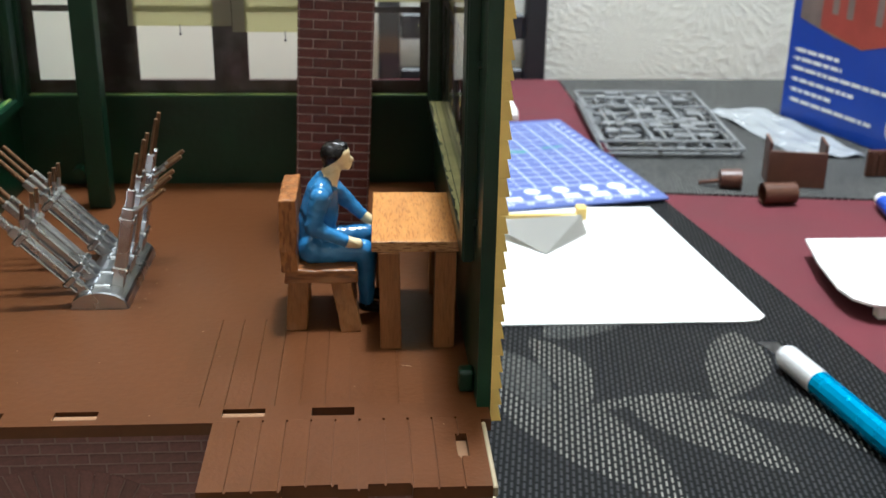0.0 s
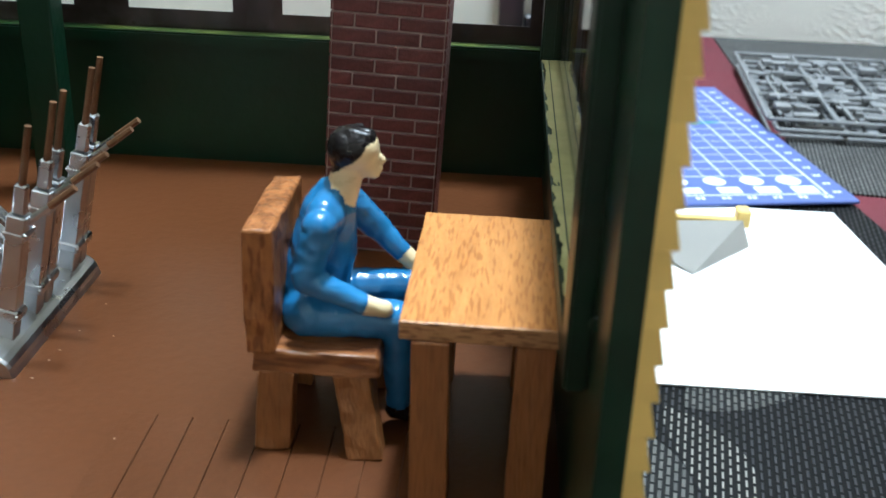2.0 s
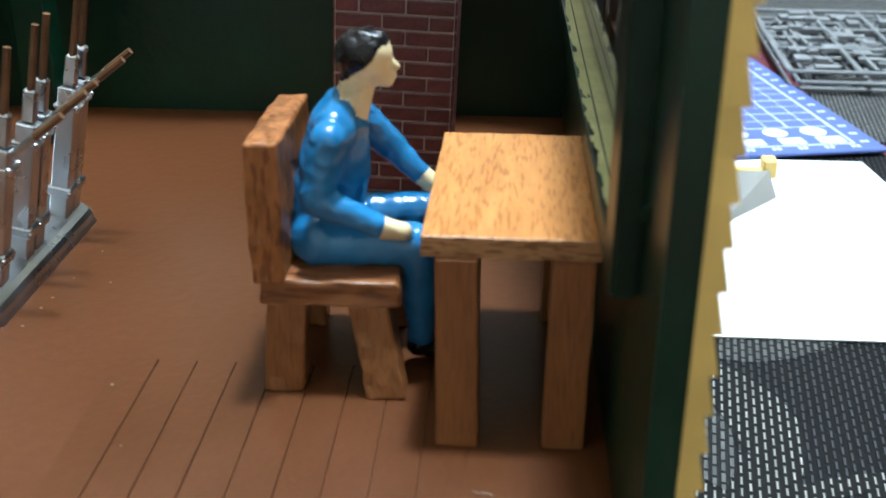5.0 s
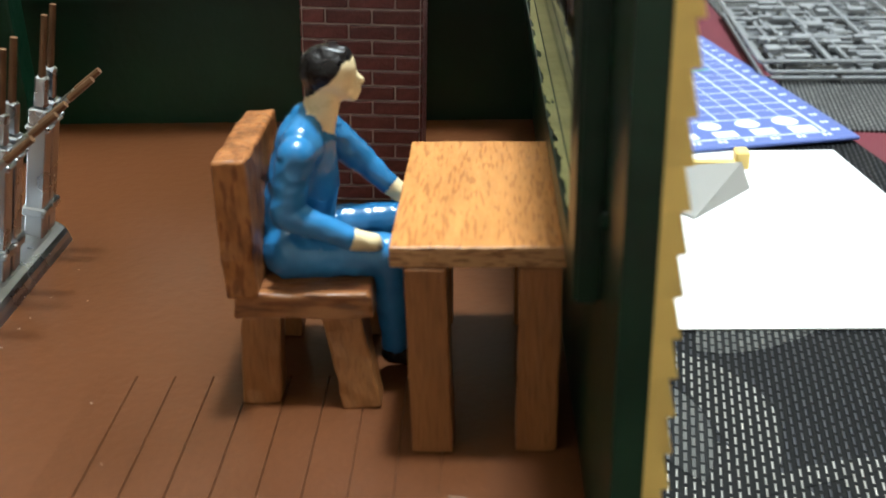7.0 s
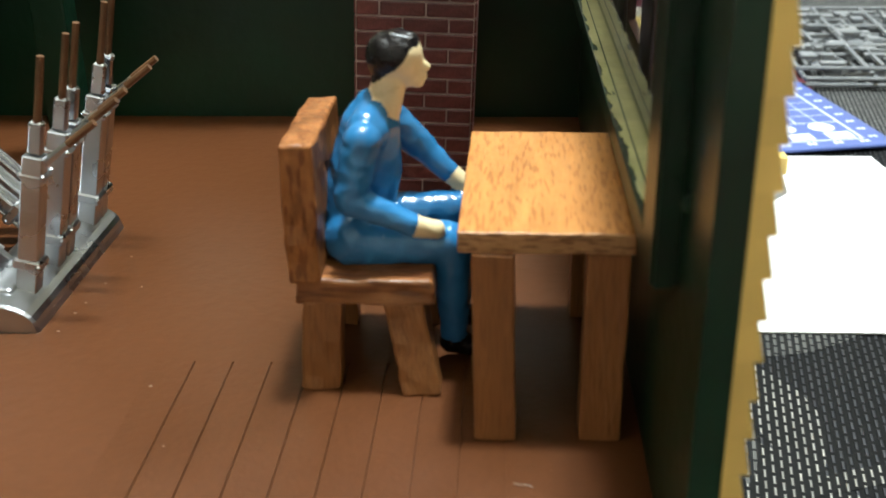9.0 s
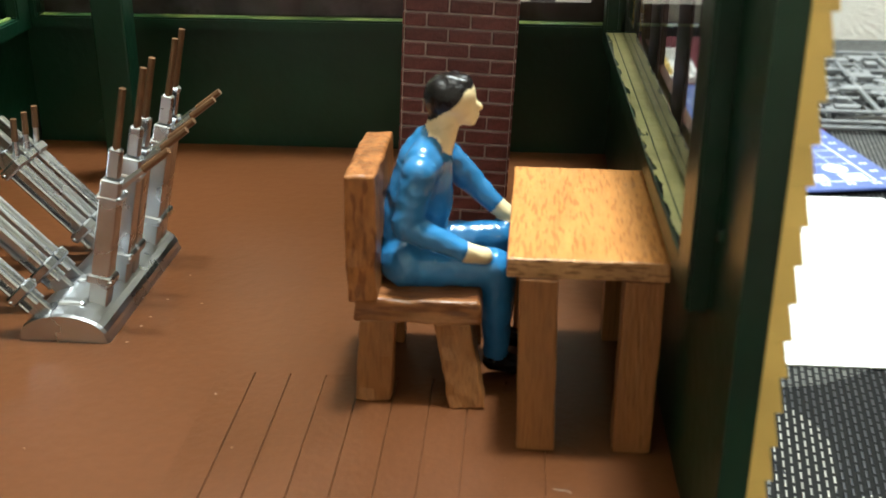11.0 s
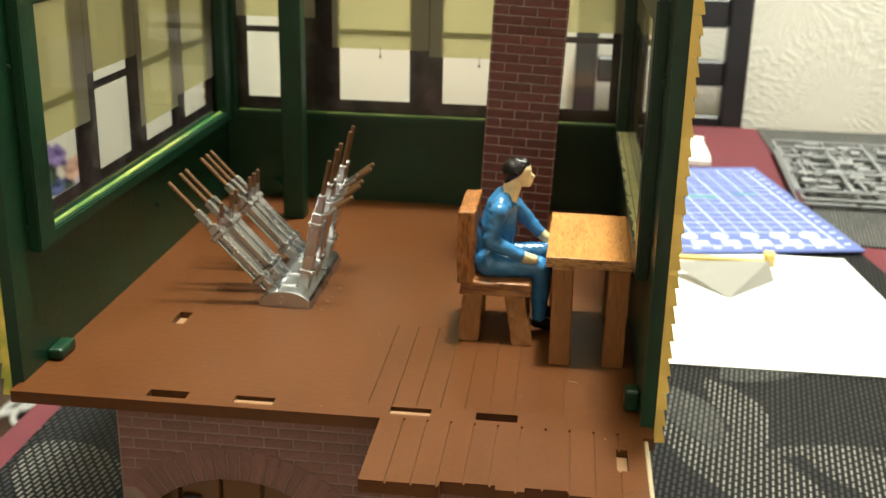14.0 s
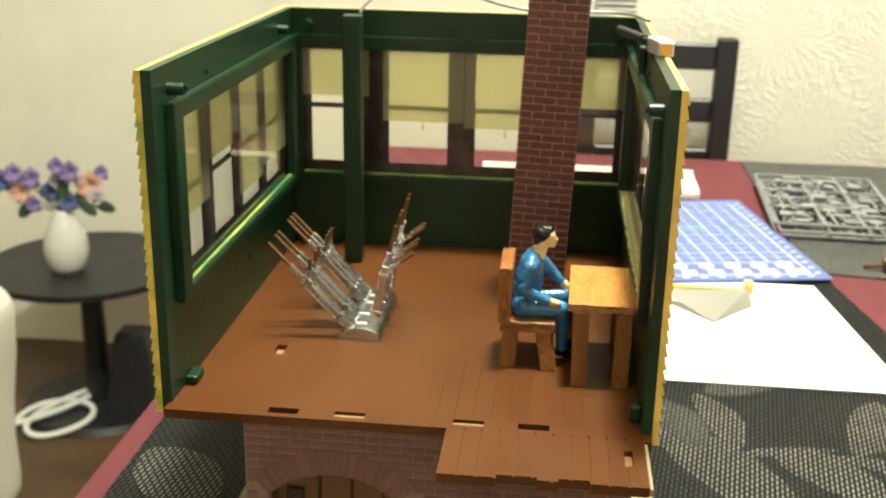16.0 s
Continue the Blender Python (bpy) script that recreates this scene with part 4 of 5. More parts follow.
tagged(link_mesh("base_card", bm, TAN_BOARD), "plain tan card sheet under the model tower", "card")
# paper with a worn corner
bm = bmesh.new()
pts = [(-10, 229), (180, 229.5), (187, 231), (190.5, 235), (189, 249), (174, 386), (-10, 386)]
vs = [bm.verts.new((x * MM, y * MM, (DESK + 1.0) * MM)) for x, y in pts]
f = bm.faces.new(vs)
r = bmesh.ops.extrude_face_region(bm, geom=[f])
bmesh.ops.translate(bm, vec=(0, 0, 0.5 * MM), verts=[v for v in r["geom"] if isinstance(v, bmesh.types.BMVert)])
bmesh.ops.recalc_face_normals(bm, faces=bm.faces)
tagged(link_mesh("paper_sheet", bm, PAPER), "blank white sheet of paper on the placemat", "paper")
bm = bmesh.new()
box(bm, 113, 121, 356, 362, DESK + 1.6, DESK + 2.6, 0.4)
tagged(link_mesh("plastic_chip", bm, GREY), "small grey plastic chip lying on white paper", "plastic chip")

# cutting mat
cmat = thing("cutting_mat", "blue cutting mat with white grid and printed shapes", "cutting mat", at=(189, 397, 0), turn=11)
MX0, MX1, MY0, MY1, MZ = -215.0, 0.0, 0.0, 186.0, DESK + 3.8
bm = bmesh.new()
box(bm, MX0, MX1, MY0, MY1, DESK + 1.7, MZ, 1.2, seg=2)
part("mat_sheet", bm, MAT_BLUE, cmat)
STEP = 12.0


for k in range(19):
    x, w = -12 - k * STEP / 1.2, 0.2 if k % 2 else 0.36
    bm = bmesh.new()
    box(bm, x - w, x + w, MY0 + 33, MY1 - 9, MZ + 0.01, MZ + 0.06)
    part("grid_line", bm, MAT_WHITE, cmat)
for k in range(15):
    y, w = MY0 + 33 + k * STEP * 0.85, 0.2 if k % 2 else 0.36
    bm = bmesh.new()
    box(bm, MX0 + 12, MX1 - 12, y - w, y + w, MZ + 0.02, MZ + 0.07)
    part("grid_line", bm, MAT_WHITE, cmat)
for lim in ((-12.5, -11.5, 9, MY1 - 9), (MX0 + 12, -11.5, 8.5, 9.5)):
    bm = bmesh.new()
    box(bm, *lim, MZ + 0.03, MZ + 0.08)
    part("border_line", bm, MAT_WHITE, cmat)
for k in range(16):
    y = 11 + k * STEP * 0.9
    bm = bmesh.new()
    box(bm, -8.2, -6.6, y - 1.1, y + 1.1, MZ + 0.01, MZ + 0.06)
    box(bm, -6.1, -4.5, y - 1.1, y + 1.1, MZ + 0.01, MZ + 0.06)
    part("printed_number_bar", bm, MAT_WHITE, cmat)
for k in range(11):
    x, r = -20 - k * 18.0, 5.9 - 0.3 * k
    bm = bmesh.new()
    bmesh.ops.create_circle(bm, cap_ends=True, segments=20, radius=r * MM, matrix=Matrix.Translation(((x - 3) * MM, (MY0 + 26.5) * MM, (MZ + 0.07) * MM)))
    part("printed_disc", bm, MAT_WHITE, cmat)
    bm = bmesh.new()
    box(bm, x - r, x + r, MY0 + 15 - r * 0.7, MY0 + 15 + r * 0.7, MZ + 0.01, MZ + 0.07)
    part("printed_square", bm, MAT_WHITE, cmat)
for k in range(18):
    x = -13 - k * STEP
    bm = bmesh.new()
    box(bm, x - 2.0, x - 0.4, MY0 + 4.2, MY0 + 7, MZ + 0.01, MZ + 0.06)
    box(bm, x + 0.4, x + 2.0, MY0 + 4.2, MY0 + 7, MZ + 0.01, MZ + 0.06)
    part("printed_number_bar", bm, MAT_WHITE, cmat)
for x, y, length, width, a in ((-74, 118, 16, 3.4, -78), (-65, 110, 24, 3.6, -10), (-32, 115, 16, 2.2, 6)):
    bm = bmesh.new()
    box(bm, -length / 2, length / 2, -width / 2, width / 2, MZ + 0.08, MZ + 0.12)
    bmesh.ops.transform(bm, matrix=pose(x * MM, y * MM, 0, 0, 0, a), verts=bm.verts)
    part("marker_stroke", bm, MAT_GREEN, cmat, "green marker stroke")

# yellow plastic trim piece propped over the paper, and a folded paper offcut
trim_piece = thing("yellow_trim_part", "thin yellow plastic trim part propped on the paper", "model part")
bm = bmesh.new()
box(bm, 20, 126, 349, 352.5, DESK + 8, DESK + 10.5, 0.5)
part("rail", bm, YELLOW, trim_piece)
bm = bmesh.new()
pierced(bm, 12, 66, 332, 348.6, DESK + 8, DESK + 10, [(22, 32, 336, 342), (42, 56, 337, 344)], "xyz")
part("bracket_plate", bm, YELLOW, trim_piece)
bm = bmesh.new()
box(bm, 124, 129.5, 348, 355, DESK + 7, DESK + 14.5, 0.6)
part("end_lug", bm, YELLOW, trim_piece)
for x in (22, 118):
    bm = bmesh.new()
    box(bm, x, x + 3, 349.5, 352, DESK + 1.6, DESK + 7.9, 0.4)
    part("foot", bm, YELLOW, trim_piece)
bm = bmesh.new()
fold = [bm.verts.new((x * MM, y * MM, z * MM)) for x, y, z in ((72, 347, DESK + 8), (126, 347, DESK + 11), (102, 312, DESK + 1.9), (129, 342, DESK + 1.8))]
bm.faces.new([fold[0], fold[1], fold[2]])
bm.faces.new([fold[1], fold[3], fold[2]])
bmesh.ops.solidify(bm, geom=bm.faces[:], thickness=0.3 * MM)
tagged(link_mesh("folded_paper", bm, PAPER_SHADED), "folded white paper offcut, greyed for its shade, leaning on the yellow part", "paper")
tray = thing("white_parts_tray", "shallow white card tray holding yellow trim parts", "tray")
bm = bmesh.new()
box(bm, -60, 124, 592, 650, DESK - 0.5, DESK + 1.5, 0.3)
part("tray_floor", bm, PAPER, tray)
for lim in ((-60, 124, 647, 650, DESK + 1.52, DESK + 9), (-60, 124, 592, 595, DESK + 1.52, DESK + 4), (121, 124, 595.1, 646.9, DESK + 1.52, DESK + 6), (-60, -57, 595.1, 646.9, DESK + 1.52, DESK + 6)):
    bm = bmesh.new()
    box(bm, *lim, 0.4)
    part("rim", bm, PAPER, tray)
for y in (606, 620, 634):
    bm = bmesh.new()
    box(bm, -50, 110, y, y + 6, DESK + 1.6, DESK + 5, 0.5)
    tagged(link_mesh("yellow_trim_strip", bm, YELLOW), "yellow plastic trim strip lying in white tray", "model part")
# sprue frames
sprue = thing("sprue_frame", "grey plastic kit sprue frames with parts still attached", "sprue", at=(217, 564, DESK + 1.2), turn=-2)
sprue.scale = (0.85 * 0.75, 0.84 * 0.75, 0.8 * 0.75)
rng = random.Random(4)
for z, dx, dy in ((2.0, 0, 0), (7.2, 3, -4), (12.0, -2, 3)):
    for a, b in (((-54, -88), (54, -88)), ((54, -88), (60, 84)), ((60, 84), (-50, 84)), ((-50, 84), (-54, -88)), ((-52, -30), (56, -30)), ((-51, 25), (58, 25)), ((-12, -88), (-8, 84)), ((22, -88), (26, 84))):
        bm = bmesh.new()
        rod(bm, (a[0] + dx, a[1] + dy, z), (b[0] + dx, b[1] + dy, z), 1.4, sides=8)
        part("runner", bm, GREY, sprue)
    for k in range(66):
        bm = bmesh.new()
        w, d = rng.uniform(3, 15), rng.uniform(2.5, 11)
        if rng.random() < 0.45:
            w, d = (rng.uniform(15, 34), rng.uniform(1.5, 3)) if rng.random() < 0.5 else (rng.uniform(1.5, 3), rng.uniform(15, 30))
        x, y = rng.uniform(-48 + w / 2, 52 - w / 2), rng.uniform(-84 + d / 2, 80 - d / 2)
        box(bm, x - w / 2 + dx, x + w / 2 + dx, y - d / 2 + dy, y + d / 2 + dy, z - 1.2, z + rng.uniform(0.8, 3.0), 0.4)
        part("kit_part", bm, GREY, sprue)
bm = bmesh.new()
bmesh.ops.create_grid(bm, x_segments=24, y_segments=24, size=0.5)
for v in bm.verts:
    x, y = v.co.x, v.co.y
    v.co = Vector(((312 + 46 * x - 24 * y) * MM, (550 + 130 * y) * MM, (DESK + 1.6 + 3.0 * max(0, noise.noise(Vector((x * 5, y * 5, 0))) + 0.3)) * MM))
tagged(link_mesh("plastic_bag", bm, material("frosted_bag", (0.30, 0.315, 0.33), 0.25, vary=0.1, vary_scale=40), smooth=True), "crumpled frosted plastic bag beside the sprue frames", "plastic bag")

# kit box standing against the wall
kit = thing("kit_box", "blue card kit box with a printed red building picture", "box", at=(331, 601, DESK + 0.6), turn=-72.8)
bm = bmesh.new()
box(bm, -3, 205, 0, 34, 0, 190, 0.8)
part("carton", bm, BOX_BLUE, kit)


def printed(name, pts, mat, label="", lift=0.15):
    bm = bmesh.new()
    bm.faces.new([bm.verts.new((x * 0.48 * MM, -lift * MM, z * 0.65 * MM)) for x, z in pts])
    return part(name, bm, mat, kit, label)


printed("picture", ((14, 118), (90, 106), (156, 99), (203, 109), (290, 112), (400, 120), (400, 270), (14, 270)), BOX_GREY, "printed photograph of a building", 0.12)
printed("printed_house", ((62, 112), (156, 100), (203, 109), (300, 113), (300, 240), (62, 240)), BOX_RED, "printed red brick house", 0.18)
for x, z in ((84, 130), (116, 128), (176, 128), (220, 132), (258, 134)):
    printed("printed_window", ((x, z), (x + 14, z), (x + 14, z + 40), (x, z + 40)), BOX_GREY, "", 0.24)
for k, (x, z, ends) in enumerate(((10, 82, (110,)), (10, 72, (118,)), (8, 61, (224, 300)), (10, 48, (150, 206)), (10, 36, (110,)), (12, 24, (194,)))):
    # each line of small print as bars of its own, in words
    rr, u = random.Random(k), x + 5
    bm = bmesh.new()
    bmesh.ops.create_circle(bm, cap_ends=True, segments=10, radius=0.8 * MM, matrix=Matrix.Translation(((x + 1) * 0.48 * MM, -0.2 * MM, z * 0.65 * MM)) @ Matrix.Rotation(radians(90), 4, "X"))
    part("printed_bullet", bm, PAPER, kit)
    while u < ends[0]:
        w = min(rr.uniform(9, 26), ends[0] - u + 4)
        printed("printed_bar", ((u, z - 2.1), (u + w, z - 2.1), (u + w, z + 2.1), (u, z + 2.1)), PAPER, "", 0.2)
        u += w + 3
bm = bmesh.new()
bmesh.ops.create_circle(bm, cap_ends=True, segments=28, radius=10 * MM, matrix=Matrix.Translation((119 * MM, -0.2 * MM, 18 * MM)) @ Matrix.Rotation(radians(90), 4, "X"))
part("round_mark", bm, PAPER, kit, "white ring")
bm = bmesh.new()
bmesh.ops.create_circle(bm, cap_ends=True, segments=28, radius=8.8 * MM, matrix=Matrix.Translation((119 * MM, -0.3 * MM, 18 * MM)) @ Matrix.Rotation(radians(90), 4, "X"))
part("round_mark", bm, BOX_RED, kit, "red round mark")

# loose brown kit parts
corner = thing("brown_corner_part", "brown plastic U-shaped kit wall part standing upright", "model part", at=(275, 424, DESK + 0.6), turn=-12)
corner.scale = [0.73 * 0.75] * 3
for lim in ((-24, 24, -1.2, 1.2, 0, 31), (-24, -21.6, 1.3, 30, 0, 38), (21.6, 24, 1.3, 30, 0, 38)):
    bm = bmesh.new()
    box(bm, *lim, 0.3)
    part("panel", bm, KIT_BROWN, corner)
tank = thing("brown_barrel", "small brown plastic barrel lying on its side", "model part", at=(254, 396, DESK + 6.2), turn=4)
tank.scale = [0.68 * 0.75] * 3
bm = bmesh.new()
for r in (9.2, 7.8):
    rod(bm, (-15, 0, 0), (15, 0, 0), r, r, 24, caps=False)
bmesh.ops.recalc_face_normals(bm, faces=bm.faces)
part("shell", bm, KIT_BROWN, tank)
bm = bmesh.new()
rod(bm, (12, 0, 0), (14.5, 0, 0), 7.9, 7.9, 24)
part("barrel_head", bm, KIT_BROWN, tank)
for u in (-13.5, -5, 4, 13.5):
    bm = bmesh.new()
    rod(bm, (u - 0.9, 0, 0), (u + 0.9, 0, 0), 9.6, 9.6, 24, caps=False)
    part("hoop", bm, KIT_BROWN, tank)
spout = thing("brown_spout", "small brown plastic bowl part with a thin spout", "model part", at=(233, 424, DESK + 6.6), turn=0)
spout.scale = [0.78 * 0.75] * 3
bm = bmesh.new()
rod(bm, (-7, 1.5, -0.4), (9, -1.5, 0), 7.4, 8.2, 22, caps=False)
rod(bm, (-6, 1.4, -0.4), (9, -1.5, 0), 6.4, 7.4, 22, caps=False)
rod(bm, (-7, 1.5, -0.4), (-6, 1.4, -0.4), 7.4, 7.4, 22)
bmesh.ops.recalc_face_normals(bm, faces=bm.faces)
part("bowl", bm, KIT_BROWN, spout)
bm = bmesh.new()
rod(bm, (-7.2, 2, -2.5), (-22, 8, -5.8), 1.9, 1.5, 10)
part("stem", bm, KIT_BROWN, spout)
strip = thing("brown_strip_part", "brown ribbed plastic strip part standing on edge", "model part")
bm = bmesh.new()
box(bm, 329, 373, 444, 447, DESK + 0.6, DESK + 18, 0.4)
part("web", bm, KIT_BROWN, strip)
for k in range(9):
    bm = bmesh.new()
    box(bm, 331 + 4.8 * k, 333.4 + 4.8 * k, 442.8, 443.9, DESK + 2, DESK + 16.5, 0.2)
    part("rib", bm, KIT_BROWN, strip)
pen = thing("blue_pen", "blue pen with a white end lying on the cloth", "pen")
bm = bmesh.new()
rod(bm, (313, 383, DESK + 4.6), (300, 300, DESK + 4.6), 4.4, 4.4, 18)
part("barrel", bm, BOX_BLUE, pen)
bm = bmesh.new()
ball(bm, (313.5, 387, DESK + 4.6), 4.2, sub=3)
part("end_cap", bm, PAPER, pen, "white end", smooth=True)
card_tray = thing("white_card_tray", "white card tray with rounded corner on the cloth", "tray")
bm = bmesh.new()
pts = [(238, 312), (460, 312), (460, 226), (246, 226), (237, 229), (231, 236), (229, 248), (232, 280)]
f = bm.faces.new([bm.verts.new((x * MM, y * MM, (DESK + 8) * MM)) for x, y in pts])
r = bmesh.ops.extrude_face_region(bm, geom=[f])
bmesh.ops.translate(bm, vec=(0, 0, 1.2 * MM), verts=[v for v in r["geom"] if isinstance(v, bmesh.types.BMVert)])
bmesh.ops.recalc_face_normals(bm, faces=bm.faces)
part("sheet", bm, PAPER, card_tray)
for x, y in ((250, 304), (440, 304), (440, 234), (246, 236)):
    bm = bmesh.new()
    box(bm, x - 3, x + 3, y - 3, y + 3, DESK - 0.5, DESK + 7.9, 0.4)
    part("foot", bm, PAPER, card_tray)

# craft knife
knife = thing("craft_knife", "craft knife with knurled steel collar and blue handle", "knife", at=(181.5, 187, DESK + 6.2), turn=0)
ax = Vector((14, -74, 0)).normalized()
bm = bmesh.new()
rod(bm, (0, 0, 0), ax * 2.5, 4.0, 5.2, 28)
rod(bm, ax * 2.5, ax * 26, 5.2, 5.3, 28)
part("collar", bm, STEEL, knife, "pale knurled collar")
bm = bmesh.new()
rod(bm, ax * 26, ax * 128, 5.25, 5.25, 14)
part("handle", bm, KNIFE_BLUE, knife, "blue faceted handle")
for k in range(9):
    bm = bmesh.new()
    rod(bm, ax * (84 + 3 * k), ax * (85.4 + 3 * k), 5.5, 5.5, 20)
    part("grip_ring", bm, KNIFE_BLUE, knife)
bm = bmesh.new()
vs = [bm.verts.new((p * MM)) for p in (ax * 1 + Vector((0, 0, 2.2)), ax * 1 - Vector((0, 0, 2.2)), -ax * 14 - Vector((0, 0, 3.4)), -ax * 20 - Vector((0, 0, 4.2)), -ax * 6 + Vector((0, 0, 2.6)))]
bm.faces.new(vs)
bmesh.ops.solidify(bm, geom=bm.faces[:], thickness=0.5 * MM)
part("blade", bm, STEEL, knife)

# ---- behind and beside the table ----
seat = thing("black_chair", "black slatted dining chair behind the table", "chair", at=(96, 752, 0))
for x in (-66, 62):
    bm = bmesh.new()
    box(bm, x - 9.5, x + 9.5, -9, 9, FLOOR, 14, 2.5, seg=2)
    part("back_post", bm, BLACK, seat)
for z0, z1 in ((-16, 8), (-66, -44), (-104, -92)):
    bm = bmesh.new()
    box(bm, -56, 52, -5, 5, z0, z1, 1.5)
    part("back_rail", bm, BLACK, seat)
bm = bmesh.new()
box(bm, -70, 70, -190, 8, -730, -712, 3)
part("seat_board", bm, BLACK, seat)
for x in (-60, 60):
    bm = bmesh.new()
    box(bm, x - 9, x + 9, -188, -170, FLOOR, -730.5, 2)
    part("front_leg", bm, BLACK, seat)

vent = thing("wall_louvre", "pale grey louvred panel on the wall", "louvre", at=(54, 774, 30))
bm = bmesh.new()
box(bm, -19, 19, -3, 0, -20, 60)
part("backing", bm, material("pale_grey_louvre", (0.42, 0.44, 0.42), 0.5), vent)
for k in range(14):
    bm = bmesh.new()
    box(bm, -18, 18, -6.5, -3.2, -19 + k * 5.6, -16 + k * 5.6, 0.5)
    part("slat", bm, material("pale_grey_slat", (0.5, 0.52, 0.5), 0.5) if k == 0 else bpy.data.materials["pale_grey_slat"], vent)

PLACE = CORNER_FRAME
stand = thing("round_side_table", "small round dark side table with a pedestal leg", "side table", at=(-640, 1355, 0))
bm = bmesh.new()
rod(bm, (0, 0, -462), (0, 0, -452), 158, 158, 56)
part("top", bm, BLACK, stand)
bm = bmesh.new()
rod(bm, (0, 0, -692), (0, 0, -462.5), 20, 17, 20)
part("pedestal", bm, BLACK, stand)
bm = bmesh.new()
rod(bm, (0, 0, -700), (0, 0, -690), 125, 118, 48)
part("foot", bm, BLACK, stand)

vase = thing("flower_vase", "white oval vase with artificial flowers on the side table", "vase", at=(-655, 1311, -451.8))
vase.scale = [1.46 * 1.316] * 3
bm = bmesh.new()
prof = [(0, 0), (15, 0.2), (20, 8), (23.5, 22), (22, 38), (16, 54), (10, 64), (8.5, 68), (7, 67.8), (7, 60)]
steps = 28
rings = [[bm.verts.new((r * math.cos(2 * math.pi * k / steps) * MM, r * math.sin(2 * math.pi * k / steps) * MM, z * MM)) for k in range(steps)] for r, z in prof[1:]]
for a, b in zip(rings, rings[1:]):
    for k in range(steps):
        bm.faces.new([a[k], a[(k + 1) % steps], b[(k + 1) % steps], b[k]])
bm.faces.new(list(reversed(rings[0])))
part("body", bm, material("white_glaze", (0.72, 0.72, 0.70), 0.25, vary=0.03), vase, smooth=True)
PETALS = [material("lilac_petal", (0.30, 0.22, 0.50), 0.7, vary=0.3, vary_scale=90), material("peach_petal", (0.72, 0.46, 0.36), 0.7, vary=0.2, vary_scale=90),
          material("blue_petal", (0.13, 0.17, 0.40), 0.7, vary=0.3, vary_scale=90), material("pale_petal", (0.62, 0.56, 0.66), 0.7, vary=0.15, vary_scale=90)]
LEAF = material("dark_leaf", (0.05, 0.09, 0.06), 0.6, vary=0.3, vary_scale=60)
for k, (x, z, s, c) in enumerate(((-62, 96, 15, 2), (-46, 106, 14, 0), (-30, 100, 15, 0), (-44, 84, 17, 1), (-14, 84, 15, 2), (0, 100, 13, 3), (18, 112, 15, 0), (4, 118, 12, 0), (32, 94, 20, 1), (44, 108, 11, 0), (10, 78, 14, 2), (22, 80, 13, 2), (-24, 76, 12, 0), (40, 84, 13, 3))):
    y = rng.uniform(-16, 14)
    bm = bmesh.new()
    for p in range(11):
        a, t = p * 2.4, 0.35 + 0.6 * (p / 11)
        m = Matrix.Translation((x * MM, y * MM, z * MM)) @ Matrix.Rotation(a, 4, "Y") @ Matrix.Rotation(t * 1.2 - 0.3, 4, "X")
        o = bmesh.ops.create_icosphere(bm, subdivisions=1, radius=s * 0.45 * MM)
        bmesh.ops.transform(bm, matrix=m @ Matrix.LocRotScale((0, -2 * MM, s * 0.45 * MM), None, (0.8, 0.18, 1.0)), verts=o["verts"])
    flower = part("flower", bm, PETALS[c], vase, "artificial bloom")
    bm = bmesh.new()
    rod(bm, (0, 0, 62), (x * 0.92, y * 0.9, z - 3), 0.9, 0.8, 6)
    part("stem", bm, LEAF, vase)
for x, z, a in ((30, 74, -50), (-34, 70, 40), (6, 90, 5), (48, 76, -70)):
    bm = bmesh.new()
    o = bmesh.ops.create_icosphere(bm, subdivisions=2, radius=13 * MM)
    bmesh.ops.transform(bm, matrix=Matrix.Translation((x * MM, -10 * MM, z * MM)) @ Matrix.Rotation(radians(a), 4, "Y") @ Matrix.Diagonal((0.5, 0.12, 1, 1)), verts=o["verts"])
    part("leaf", bm, LEAF, vase)

# white covered armchair at the side
SLIPCOVER = material("white_slipcover", (0.70, 0.68, 0.62), 0.85, vary=0.05, vary_scale=20, bump=0.3, bump_scale=200)
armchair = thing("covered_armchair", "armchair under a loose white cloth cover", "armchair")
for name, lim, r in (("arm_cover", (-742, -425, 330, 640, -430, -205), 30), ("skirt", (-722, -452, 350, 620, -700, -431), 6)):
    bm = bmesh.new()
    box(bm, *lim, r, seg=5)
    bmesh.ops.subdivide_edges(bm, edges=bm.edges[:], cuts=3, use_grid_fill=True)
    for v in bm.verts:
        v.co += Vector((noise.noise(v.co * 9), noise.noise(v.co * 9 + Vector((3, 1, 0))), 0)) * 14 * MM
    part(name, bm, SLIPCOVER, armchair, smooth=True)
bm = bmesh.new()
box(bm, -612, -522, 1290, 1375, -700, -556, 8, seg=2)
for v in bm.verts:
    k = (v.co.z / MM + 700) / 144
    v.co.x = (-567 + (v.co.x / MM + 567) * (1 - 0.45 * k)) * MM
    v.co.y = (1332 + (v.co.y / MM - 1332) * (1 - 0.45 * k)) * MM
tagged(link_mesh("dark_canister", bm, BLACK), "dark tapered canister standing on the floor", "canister")


